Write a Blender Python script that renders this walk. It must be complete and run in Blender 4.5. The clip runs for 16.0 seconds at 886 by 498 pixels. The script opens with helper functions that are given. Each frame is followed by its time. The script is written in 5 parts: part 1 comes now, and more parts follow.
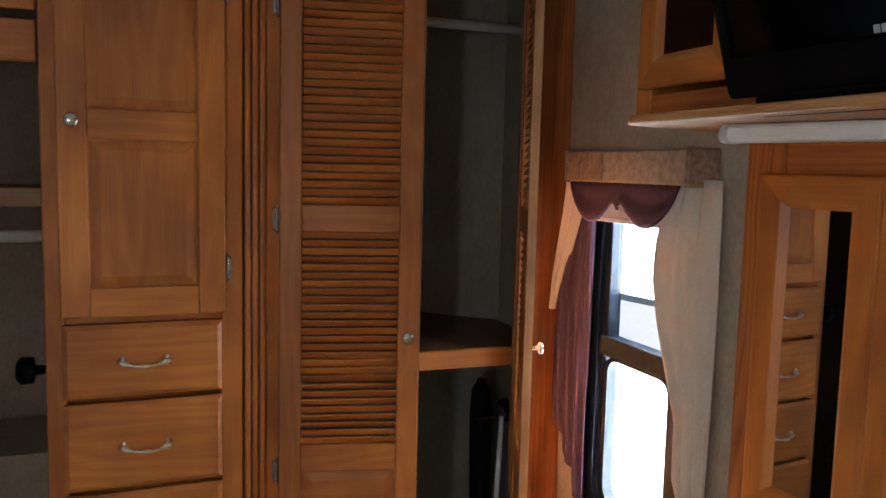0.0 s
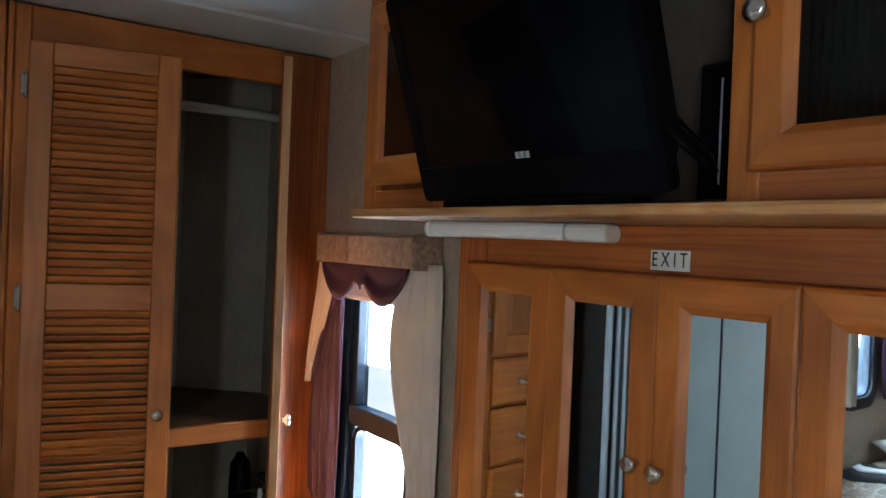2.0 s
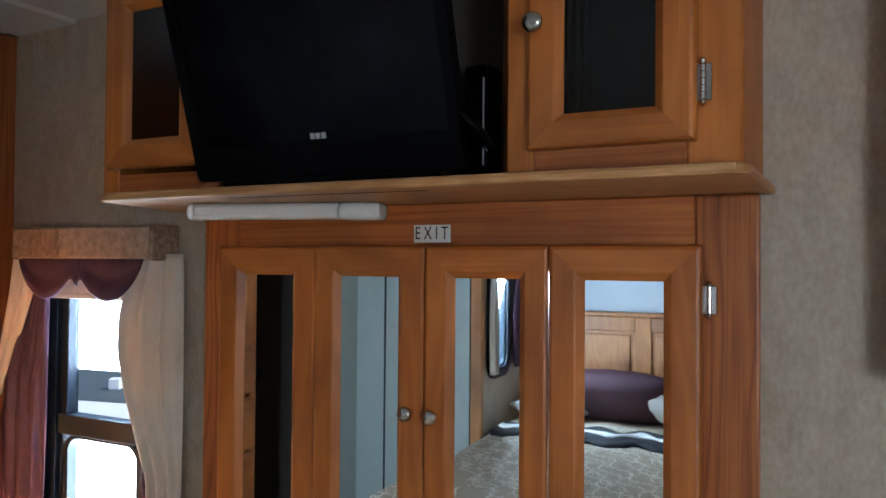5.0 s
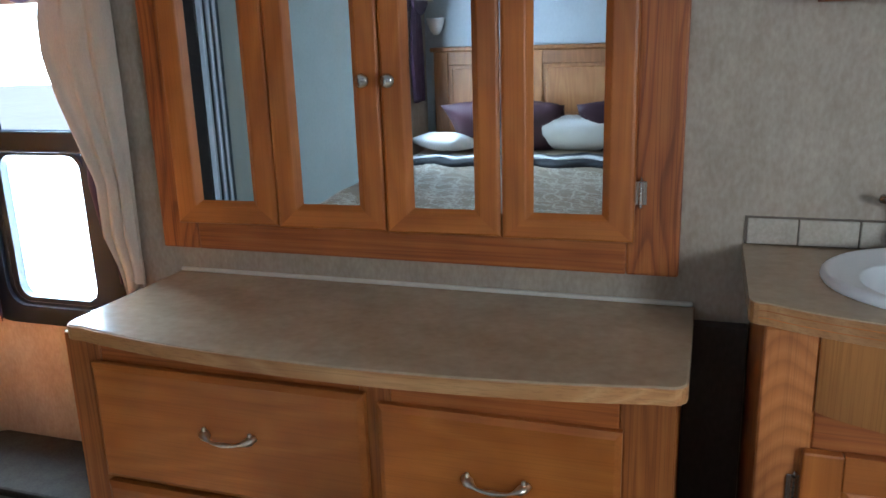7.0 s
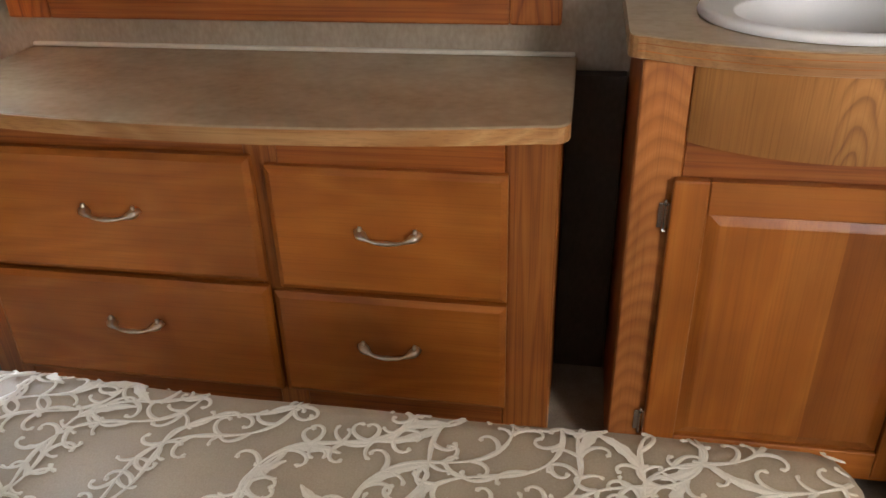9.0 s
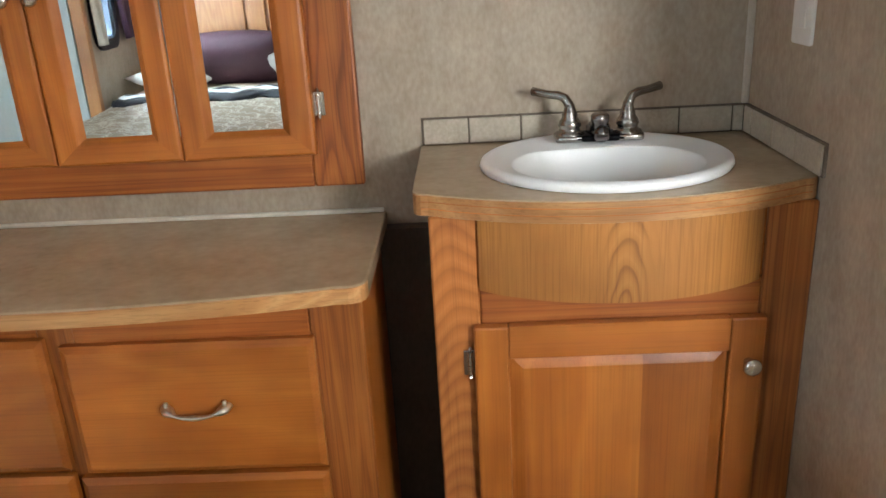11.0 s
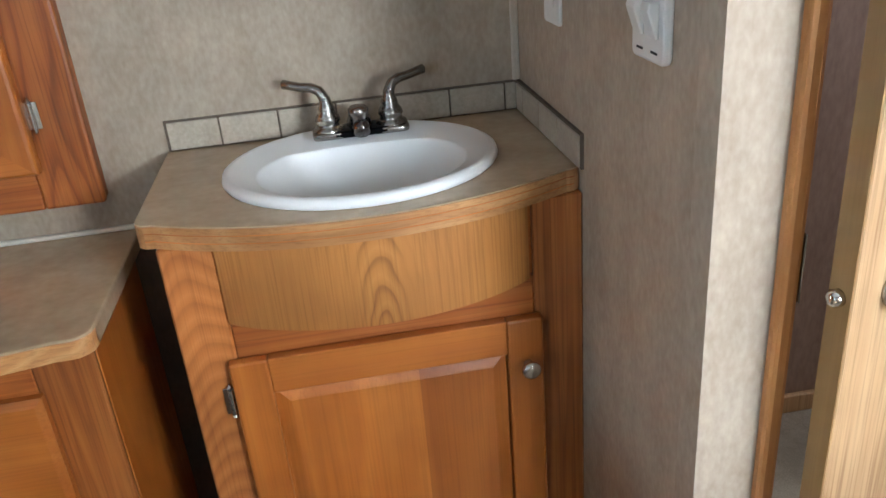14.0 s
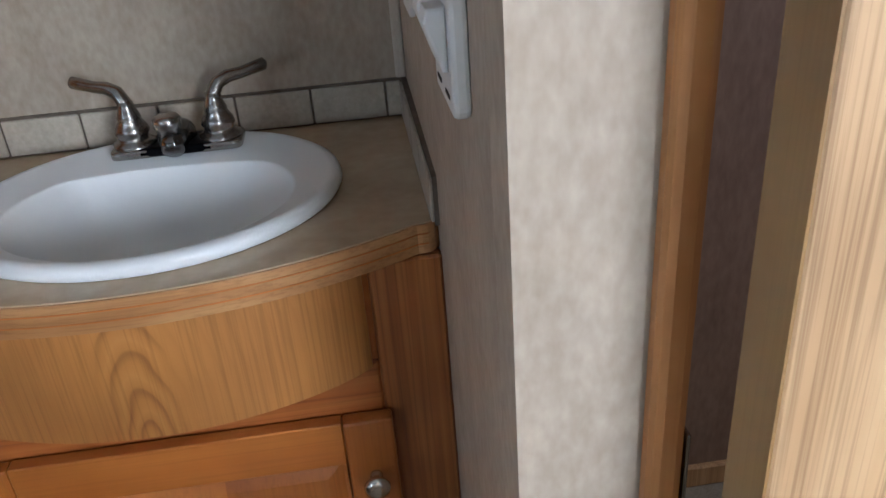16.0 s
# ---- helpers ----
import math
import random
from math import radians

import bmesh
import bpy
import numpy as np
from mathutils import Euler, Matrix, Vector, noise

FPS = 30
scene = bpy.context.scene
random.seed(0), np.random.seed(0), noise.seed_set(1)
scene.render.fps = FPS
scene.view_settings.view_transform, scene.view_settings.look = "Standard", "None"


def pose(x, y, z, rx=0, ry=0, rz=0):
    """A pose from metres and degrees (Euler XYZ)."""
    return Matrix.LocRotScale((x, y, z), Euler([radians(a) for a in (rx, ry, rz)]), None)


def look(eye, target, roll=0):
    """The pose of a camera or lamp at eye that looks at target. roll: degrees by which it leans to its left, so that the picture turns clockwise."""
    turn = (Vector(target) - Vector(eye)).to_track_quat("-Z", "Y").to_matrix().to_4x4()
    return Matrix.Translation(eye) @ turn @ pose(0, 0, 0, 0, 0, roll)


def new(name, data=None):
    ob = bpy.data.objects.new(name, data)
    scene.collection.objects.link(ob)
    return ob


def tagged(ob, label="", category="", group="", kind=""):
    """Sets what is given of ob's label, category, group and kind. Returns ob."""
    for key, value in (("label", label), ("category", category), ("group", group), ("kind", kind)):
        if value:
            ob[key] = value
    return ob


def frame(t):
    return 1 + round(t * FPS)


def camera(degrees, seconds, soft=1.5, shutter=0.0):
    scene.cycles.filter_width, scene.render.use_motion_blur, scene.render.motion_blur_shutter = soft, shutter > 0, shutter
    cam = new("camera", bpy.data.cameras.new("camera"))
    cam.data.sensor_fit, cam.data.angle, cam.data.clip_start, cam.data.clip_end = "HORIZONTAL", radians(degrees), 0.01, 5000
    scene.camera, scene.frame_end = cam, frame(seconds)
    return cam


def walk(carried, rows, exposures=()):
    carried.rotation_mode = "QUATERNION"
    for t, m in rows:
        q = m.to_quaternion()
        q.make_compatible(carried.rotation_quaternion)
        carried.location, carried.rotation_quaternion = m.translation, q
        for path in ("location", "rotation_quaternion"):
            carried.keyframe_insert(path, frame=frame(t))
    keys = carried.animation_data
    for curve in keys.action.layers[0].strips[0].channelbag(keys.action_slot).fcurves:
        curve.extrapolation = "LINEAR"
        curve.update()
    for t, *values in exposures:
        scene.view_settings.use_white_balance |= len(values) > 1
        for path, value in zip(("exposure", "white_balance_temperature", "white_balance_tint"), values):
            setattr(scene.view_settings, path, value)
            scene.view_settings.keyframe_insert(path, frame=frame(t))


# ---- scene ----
cam = camera(58.4, 16.0)
PATH = [
    (0, (0.098, 0.018, 1.46), (0.827, 1.869, 1.259), 1.4),
    (0.5, (0.116, -0.021, 1.473), (0.978, 1.777, 1.321), 1.7),
    (1, (0.116, -0.086, 1.481), (1.13, 1.635, 1.37), 2.0),
    (1.5, (0.14, -0.145, 1.491), (1.263, 1.509, 1.421), 2.3),
    (2, (0.15, -0.178, 1.504), (1.309, 1.451, 1.486), 2.3),
    (2.5, (0.13, -0.202, 1.511), (1.312, 1.41, 1.572), 2.6),
    (3, (0.09, -0.187, 1.51), (1.441, 1.28, 1.661), 2.6),
    (3.2, (0.061, -0.165, 1.509), (1.491, 1.224, 1.673), 2.4),
    (5.3, (-0.15, -0.059, 1.416), (1.657, 0.798, 1.37), -0.1),
    (5.5, (-0.18, -0.06, 1.405), (1.633, 0.773, 1.255), -0.6),
    (6, (-0.23, -0.04, 1.354), (1.571, 0.781, 1.069), -1.2),
    (6.5, (-0.281, -0.022, 1.249), (1.507, 0.817, 0.932), -1.4),
    (7, (-0.291, 0.038, 1.233), (1.539, 0.659, 0.718), -1.8),
    (7.5, (-0.305, 0.055, 1.194), (1.536, 0.565, 0.604), -1.0),
    (8, (-0.314, 0.059, 1.169), (1.518, 0.513, 0.505), -0.5),
    (8.5, (-0.319, 0.054, 1.145), (1.445, 0.457, 0.294), -0.1),
    (9, (-0.31, 0.031, 1.148), (1.406, 0.355, 0.172), -1.7),
    (9.5, (-0.303, 0.002, 1.146), (1.43, 0.197, 0.166), -2.8),
    (10, (-0.29, -0.057, 1.157), (1.483, 0.07, 0.24), -2.7),
    (10.2, (-0.279, -0.1, 1.152), (1.516, 0.024, 0.278), -2.9),
    (12.3, (-0.299, -0.125, 1.247), (1.633, -0.166, 0.732), -2.9),
    (12.5, (-0.302, -0.118, 1.24), (1.628, -0.158, 0.717), -2.8),
    (13, (-0.263, -0.154, 1.223), (1.632, -0.266, 0.594), -3.1),
    (13.5, (-0.207, -0.243, 1.212), (1.622, -0.48, 0.439), -4.5),
    (14, (-0.137, -0.307, 1.231), (1.661, -0.548, 0.39), -5.0),
    (14.5, (-0.048, -0.375, 1.234), (1.721, -0.591, 0.327), -5.8),
    (15, (0.053, -0.479, 1.221), (1.82, -0.666, 0.303), -5.9),
    (15.5, (0.135, -0.56, 1.206), (1.901, -0.748, 0.287), -4.4),
    (16, (0.179, -0.587, 1.193), (1.938, -0.753, 0.255), -4.5),
]
EXPOSURE = [  # seconds, stops, kelvin, tint
    (0.0, 0.05, 6250, 13), (1.0, -0.2, 5800, 11), (2.0, 0.03, 5750, 6), (3.0, 0.68, 5850, 2), (5.3, 0.0, 5500, 8), (6.3, 0.04, 5050, 6),
    (7.3, 0.08, 5650, 8), (8.1, 0.05, 6100, 11), (8.6, 0.38, 6600, 15), (9.2, 0.36, 7150, 18), (10.2, 0.88, 6800, 12), (12.5, 0.97, 6150, 9), (15.0, 0.84, 5700, 8), (16.0, 0.43, 5600, 11),
]
walk(cam, [(t, look(eye, target, roll)) for t, eye, target, roll in PATH], EXPOSURE)


# ---- world and light ----
world = bpy.data.worlds.new("sky")
scene.world = world
world.use_nodes = True
_wn = world.node_tree.nodes
_bg = _wn["Background"]
_sky = _wn.new("ShaderNodeTexSky")
_sky.sky_type = "NISHITA"
_sky.sun_disc = False
_sky.sun_elevation = radians(42)
_sky.sun_rotation = radians(166)
world.node_tree.links.new(_sky.outputs[0], _bg.inputs[0])
_bg.inputs[1].default_value = 0.15
_sd = bpy.data.lights.new("sun", "SUN")
_sd.energy, _sd.angle, _sd.color = 5.0, radians(14), (1.0, 0.96, 0.9)
_sun = new("sun", _sd)
_sun.matrix_world = look((1.5, -6, 6.5), (0, 0, 0))


def window_light(name, eye, target, w, h, watts, color):
    d = bpy.data.lights.new(name, "AREA")
    d.shape, d.size, d.size_y, d.energy, d.color = "RECTANGLE", w, h, watts, color
    ob = new(name, d)
    ob.matrix_world = look(eye, target)
    return ob


# sky light entering by the windows; the west and hall openings are unseen additions
window_light("skylight_side", (-1.26, 1.39, 1.16), (-1.22, 0, 0.85), 0.24, 0.48, 18, (0.72, 0.87, 1.0))
window_light("skylight_west", (-1.045, -1.2, 1.25), (0, -1.12, 1.15), 0.46, 0.66, 14, (0.95, 0.98, 1.0))


window_light("skylight_east", (1.305, 1.585, 0.785), (0, 1.4, 0.785), 0.34, 0.38, 19, (0.78, 0.9, 1.0))
window_light("skylight_east_upper", (1.305, 1.585, 1.29), (0, 1.4, 1.29), 0.34, 0.28, 11, (0.78, 0.9, 1.0))
# added fill lamp that brightens the hall from an unseen opening
window_light("hall_fill", (0.95, -2.19, 1.4), (0.95, 0, 1.2), 0.46, 0.6, 4, (1.0, 0.95, 0.9))


# ---- materials ----
def mat(name, color=(0.8, 0.8, 0.8), rough=0.5, metal=0.0):
    m = bpy.data.materials.new(name)
    m.use_nodes = True
    b = m.node_tree.nodes["Principled BSDF"]
    b.inputs["Base Color"].default_value = (*color, 1)
    b.inputs["Roughness"].default_value = rough
    b.inputs["Metallic"].default_value = metal
    return m


def nd(m, kind, **values):
    n = m.node_tree.nodes.new(kind)
    for k, v in values.items():
        n.inputs[k].default_value = v
    return n


def ln(m, a, b):
    m.node_tree.links.new(a, b)


def bsdf(m):
    return m.node_tree.nodes["Principled BSDF"]


def ramp(m, stops):
    n = m.node_tree.nodes.new("ShaderNodeValToRGB")
    e = n.color_ramp.elements
    while len(e) < len(stops):
        e.new(0.5)
    for el, (p, c) in zip(e, stops):
        el.position, el.color = p, (*c, 1)
    return n


def coords(m, scale, random_shift=True):
    """Object coordinates, shifted at random from piece to piece, stretched by scale."""
    tc = m.node_tree.nodes.new("ShaderNodeTexCoord")
    mp = nd(m, "ShaderNodeMapping", Scale=scale)
    ln(m, tc.outputs["Object"], mp.inputs["Vector"])
    if random_shift:
        oi = m.node_tree.nodes.new("ShaderNodeObjectInfo")
        mul = m.node_tree.nodes.new("ShaderNodeMath")
        mul.operation = "MULTIPLY"
        mul.inputs[1].default_value = 37.0
        ln(m, oi.outputs["Random"], mul.inputs[0])
        ln(m, mul.outputs[0], mp.inputs["Location"])
    return mp.outputs["Vector"]


def bump(m, height, strength, distance=0.002):
    b = nd(m, "ShaderNodeBump", Strength=strength, Distance=distance)
    ln(m, height, b.inputs["Height"])
    ln(m, b.outputs["Normal"], bsdf(m).inputs["Normal"])


def wood(name, axis, dark, mid, light, rough=0.46, rings=6.5, pores=0.5, calm=6.0, arch=False, boards=False, straight=False, chevron=0.0):
    """Oak: contour rings of a stretched noise, pores along the grain, slow change of tone."""
    m = mat(name, mid, rough)
    st = {"x": (1.5, 9, 9), "y": (9, 1.5, 9), "z": (9, 9, 1.5)}[axis]
    if straight:
        st = tuple(40 if c == 9 else 0.9 for c in st)
    v = coords(m, st)
    n1 = nd(m, "ShaderNodeTexNoise", Scale=0.8, Detail=2.0, Roughness=0.35)
    ln(m, v, n1.inputs["Vector"])
    mul = m.node_tree.nodes.new("ShaderNodeMath"); mul.operation = "MULTIPLY"; mul.inputs[1].default_value = rings * 2.0
    if arch:
        # cathedral figure: arches about the board's middle, with a slow warp
        tc = m.node_tree.nodes.new("ShaderNodeTexCoord")
        ad = nd(m, "ShaderNodeVectorMath"); ad.operation = "MULTIPLY_ADD"
        ad.inputs[1].default_value = (0.0, 13.0, 1.15); ad.inputs[2].default_value = (0.0, -6.5, 0.1)
        ln(m, tc.outputs["Generated"], ad.inputs[0])
        wp = nd(m, "ShaderNodeTexNoise", Scale=2.0, Detail=1.5)
        ln(m, tc.outputs["Generated"], wp.inputs["Vector"])
        ad2 = nd(m, "ShaderNodeVectorMath"); ad2.operation = "MULTIPLY_ADD"
        ad2.inputs[1].default_value = (0.0, 0.5, 0.25)
        ln(m, wp.outputs["Color"], ad2.inputs[0]); ln(m, ad.outputs[0], ad2.inputs[2])
        sub = nd(m, "ShaderNodeVectorMath"); sub.operation = "SUBTRACT"; sub.inputs[1].default_value = (0.0, 0.25, 0.125)
        ln(m, ad2.outputs[0], sub.inputs[0])
        le = nd(m, "ShaderNodeVectorMath"); le.operation = "LENGTH"
        ln(m, sub.outputs[0], le.inputs[0])
        ln(m, le.outputs["Value"], mul.inputs[0])
    else:
        ln(m, n1.outputs["Fac"], mul.inputs[0])
    if chevron:
        # bowed bands stacked up the board, warped by the slow noise
        tq = m.node_tree.nodes.new("ShaderNodeTexCoord")
        sq = m.node_tree.nodes.new("ShaderNodeSeparateXYZ")
        ln(m, tq.outputs["Generated"], sq.inputs[0])
        dy = m.node_tree.nodes.new("ShaderNodeMath"); dy.operation = "SUBTRACT"; dy.inputs[1].default_value = 0.45
        ln(m, sq.outputs["Y"], dy.inputs[0])
        d2 = m.node_tree.nodes.new("ShaderNodeMath"); d2.operation = "MULTIPLY"
        ln(m, dy.outputs[0], d2.inputs[0]); ln(m, dy.outputs[0], d2.inputs[1])
        d3 = m.node_tree.nodes.new("ShaderNodeMath"); d3.operation = "MULTIPLY_ADD"; d3.inputs[1].default_value = 4.5
        ln(m, d2.outputs[0], d3.inputs[0])
        zz = m.node_tree.nodes.new("ShaderNodeMath"); zz.operation = "MULTIPLY_ADD"; zz.inputs[1].default_value = chevron
        ln(m, sq.outputs["Z"], zz.inputs[0]); ln(m, d3.outputs[0], zz.inputs[2])
        d3.inputs[2].default_value = 0.0
        wn = m.node_tree.nodes.new("ShaderNodeMath"); wn.operation = "MULTIPLY_ADD"; wn.inputs[1].default_value = 7.0
        ln(m, n1.outputs["Fac"], wn.inputs[0]); ln(m, zz.outputs[0], wn.inputs[2])
        ln(m, wn.outputs[0], mul.inputs[0])
        mul.inputs[1].default_value = 1.0
    fr = m.node_tree.nodes.new("ShaderNodeMath"); fr.operation = "FRACT"
    ln(m, mul.outputs[0], fr.inputs[0])
    soft = tuple((a + b * calm) / (1 + calm) for a, b in zip(dark, mid))
    r1 = ramp(m, [(0.0, mid), (0.3, light), (0.62, mid), (0.84, soft), (0.92, soft), (1.0, mid)])
    ln(m, fr.outputs[0], r1.inputs[0])
    figure = r1.outputs[0]
    if arch:
        # the arches fade into plain straight grain on both sides
        sp2 = m.node_tree.nodes.new("ShaderNodeSeparateXYZ")
        ln(m, sub.outputs[0], sp2.inputs[0])
        ab = m.node_tree.nodes.new("ShaderNodeMath"); ab.operation = "ABSOLUTE"
        ln(m, sp2.outputs["Y"], ab.inputs[0])
        rf = ramp(m, [(0.55, (0, 0, 0)), (1.0, (0.85, 0.85, 0.85))])
        ln(m, ab.outputs[0], rf.inputs[0])
        mf = nd(m, "ShaderNodeMix"); mf.data_type = "RGBA"
        mf.inputs[7].default_value = (*mid, 1)
        ln(m, rf.outputs[0], mf.inputs[0]); ln(m, r1.outputs[0], mf.inputs[6])
        figure = mf.outputs[2]
    ps = {"x": (4, 300, 300), "y": (300, 4, 300), "z": (300, 300, 4)}[axis]
    n2 = nd(m, "ShaderNodeTexNoise", Scale=1.0, Detail=3.0, Roughness=0.6)
    ln(m, coords(m, ps), n2.inputs["Vector"])
    r2 = ramp(m, [(0.36, (0.62, 0.56, 0.5)), (0.52, (1, 1, 1))])
    ln(m, n2.outputs["Fac"], r2.inputs[0])
    mx = nd(m, "ShaderNodeMix"); mx.data_type = "RGBA"; mx.blend_type = "MULTIPLY"
    mx.inputs[0].default_value = pores
    ln(m, figure, mx.inputs[6]); ln(m, r2.outputs[0], mx.inputs[7])
    n3 = nd(m, "ShaderNodeTexNoise", Scale=3.0, Detail=3.0)
    ln(m, coords(m, (1, 1, 1)), n3.inputs["Vector"])
    r3 = ramp(m, [(0.32, (0.66, 0.60, 0.55)), (0.68, (1.12, 1.1, 1.06))])
    ln(m, n3.outputs["Fac"], r3.inputs[0])
    mx2 = nd(m, "ShaderNodeMix"); mx2.data_type = "RGBA"; mx2.blend_type = "MULTIPLY"
    mx2.inputs[0].default_value = 1.0
    ln(m, mx.outputs[2], mx2.inputs[6]); ln(m, r3.outputs[0], mx2.inputs[7])
    oi = m.node_tree.nodes.new("ShaderNodeObjectInfo")
    r4 = ramp(m, [(0.0, (0.92, 0.91, 0.9)), (1.0, (1.05, 1.05, 1.05))])
    ln(m, oi.outputs["Random"], r4.inputs[0])
    mx3 = nd(m, "ShaderNodeMix"); mx3.data_type = "RGBA"; mx3.blend_type = "MULTIPLY"
    mx3.inputs[0].default_value = 1.0
    ln(m, mx2.outputs[2], mx3.inputs[6]); ln(m, r4.outputs[0], mx3.inputs[7])
    out = mx3.outputs[2]
    if boards:
        # glued boards, each cut from another plank
        tg = m.node_tree.nodes.new("ShaderNodeTexCoord")
        sp3 = m.node_tree.nodes.new("ShaderNodeSeparateXYZ")
        ln(m, tg.outputs["Generated"], sp3.inputs[0])
        rb = ramp(m, [(0.0, (0.7, 0.66, 0.64)), (0.385, (0.98, 1.0, 1.0)), (0.6, (1.06, 1.06, 1.04))])
        rb.color_ramp.interpolation = "CONSTANT"
        ln(m, sp3.outputs["Y"], rb.inputs[0])
        mx4 = nd(m, "ShaderNodeMix"); mx4.data_type = "RGBA"; mx4.blend_type = "MULTIPLY"
        mx4.inputs[0].default_value = 1.0
        ln(m, out, mx4.inputs[6]); ln(m, rb.outputs[0], mx4.inputs[7])
        out = mx4.outputs[2]
    ln(m, out, bsdf(m).inputs["Base Color"])
    bump(m, n2.outputs["Fac"], 0.12, 0.0006)
    bsdf(m).inputs["Coat Weight"].default_value = 0.05
    bsdf(m).inputs["Coat Roughness"].default_value = 0.35
    return m


HONEY = ((0.2, 0.056, 0.008), (0.47, 0.145, 0.018), (0.52, 0.175, 0.027))
RED = ((0.12, 0.026, 0.006), (0.4, 0.115, 0.019), (0.45, 0.148, 0.03))
EDGE = ((0.33, 0.14, 0.045), (0.52, 0.26, 0.095), (0.58, 0.33, 0.14))
PALE = ((0.42, 0.26, 0.13), (0.52, 0.345, 0.185), (0.56, 0.385, 0.215))
oak_x, oak_y, oak_z = (wood("oak_" + a, a, *HONEY, rings=4.5, pores=0.32, calm=9.0) for a in "xyz")
board_z = wood("glued_oak_z", "z", *HONEY, rings=4.5, pores=0.32, calm=9.0, boards=True)
red_y = wood("cherry_oak_y", "y", *RED, rings=3.5, pores=0.55, calm=3.5, straight=True)
red_z = wood("cherry_oak_z", "z", *RED, rings=8, pores=0.75, calm=1.2)
edge_y, edge_x = (wood("light_oak_" + a, a, *EDGE, rings=7) for a in "yx")
figured_z = wood("figured_oak_z", "z", (0.24, 0.075, 0.017), (0.43, 0.148, 0.034), (0.49, 0.185, 0.05), pores=0.5, calm=2.2, chevron=23.0)
apron_z = wood("yellow_oak_z", "z", (0.26, 0.1, 0.02), (0.49, 0.21, 0.046), (0.55, 0.255, 0.062), rough=0.52, rings=1.5, pores=0.55, calm=0.6, arch=True)
pale_z = wood("pale_oak_z", "z", *PALE, rough=0.45, rings=3, pores=0.85, calm=5.0, straight=True)
edge_z = wood("light_oak_z", "z", *EDGE, rings=5)
straight_z = wood("straight_oak_z", "z", (0.16, 0.045, 0.01), (0.39, 0.125, 0.024), (0.45, 0.16, 0.036), rings=3.5, pores=0.6, calm=2.2, straight=True)
jamb_z = wood("vinyl_wood_z", "z", (0.4, 0.17, 0.05), (0.47, 0.21, 0.065), (0.5, 0.23, 0.075), rough=0.5, rings=3, pores=0.25)


def mottled(name, a, b, scale, stretch=(1, 1, 1), rough=0.7, fine=60.0, relief=0.15, shift=False, mix=0.45):
    """Two-scale mottling between two colours."""
    m = mat(name, a, rough)
    n1 = nd(m, "ShaderNodeTexNoise", Scale=scale, Detail=6.0, Roughness=0.62)
    n2 = nd(m, "ShaderNodeTexNoise", Scale=fine, Detail=2.0)
    ln(m, coords(m, stretch, shift), n1.inputs["Vector"])
    ln(m, coords(m, stretch, shift), n2.inputs["Vector"])
    mx = nd(m, "ShaderNodeMix"); mx.data_type = "FLOAT"; mx.inputs[0].default_value = mix
    ln(m, n1.outputs["Fac"], mx.inputs[2]); ln(m, n2.outputs["Fac"], mx.inputs[3])
    r = ramp(m, [(0.33, a), (0.66, b)])
    ln(m, mx.outputs[0], r.inputs[0])
    ln(m, r.outputs[0], bsdf(m).inputs["Base Color"])
    bump(m, mx.outputs[0], relief, 0.001)
    return m


wallpaper = mottled("wallpaper", (0.325, 0.257, 0.188), (0.45, 0.372, 0.285), 20, (1, 1, 0.55), 0.75, 130, 0.12)
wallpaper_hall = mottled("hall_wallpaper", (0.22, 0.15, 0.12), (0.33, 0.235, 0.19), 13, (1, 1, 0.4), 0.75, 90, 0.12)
slide_vinyl = mottled("grey_green_vinyl", (0.46, 0.52, 0.5), (0.53, 0.585, 0.565), 9, (1, 1, 0.5), 0.6, 120, 0.08)
bay_vinyl = mottled("pale_vinyl", (0.42, 0.45, 0.48), (0.48, 0.51, 0.535), 5, (1, 1, 0.6), 0.6, 90, 0.05)
headboard_z = wood("headboard_oak_z", "z", (0.2, 0.075, 0.022), (0.35, 0.15, 0.05), (0.4, 0.18, 0.064))
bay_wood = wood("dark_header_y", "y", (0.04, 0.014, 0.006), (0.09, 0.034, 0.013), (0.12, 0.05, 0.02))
laminate = mottled("laminate", (0.39, 0.288, 0.18), (0.54, 0.42, 0.28), 9, (1, 0.8, 1), 0.22, 60, 0.01, mix=0.3)
tile_m = mottled("beige_tile", (0.36, 0.305, 0.235), (0.5, 0.44, 0.35), 26, (1, 1, 1), 0.35, 140, 0.04, True)
grout = mottled("dark_grout", (0.11, 0.085, 0.06), (0.16, 0.125, 0.095), 60, rough=0.9)
carpet = mottled("carpet", (0.21, 0.185, 0.145), (0.40, 0.36, 0.29), 22, rough=0.95, fine=420, relief=0.7, mix=0.6)
vinyl_white = mottled("ceiling_vinyl", (0.54, 0.545, 0.525), (0.6, 0.605, 0.585), 5, rough=0.7, fine=220, relief=0.1)
cream_fabric = mottled("cream_curtain", (0.50, 0.44, 0.36), (0.60, 0.54, 0.45), 30, (1, 1, 0.3), 0.85, 500, 0.3)
plum_fabric = mottled("plum_satin", (0.034, 0.012, 0.034), (0.07, 0.026, 0.06), 10, (1, 1, 0.2), 0.65, 300, 0.2)
damask = mottled("brown_damask", (0.13, 0.075, 0.045), (0.4, 0.28, 0.19), 55, (1, 1, 1), 0.7, 240, 0.3, mix=0.2)
tan_fabric = mottled("tan_fabric", (0.24, 0.16, 0.105), (0.47, 0.34, 0.245), 50, rough=0.8, fine=260, relief=0.3, mix=0.25)
spread_m = mottled("taupe_bedspread", (0.39, 0.302, 0.203), (0.51, 0.41, 0.292), 7, rough=0.5, fine=600, relief=0.4)
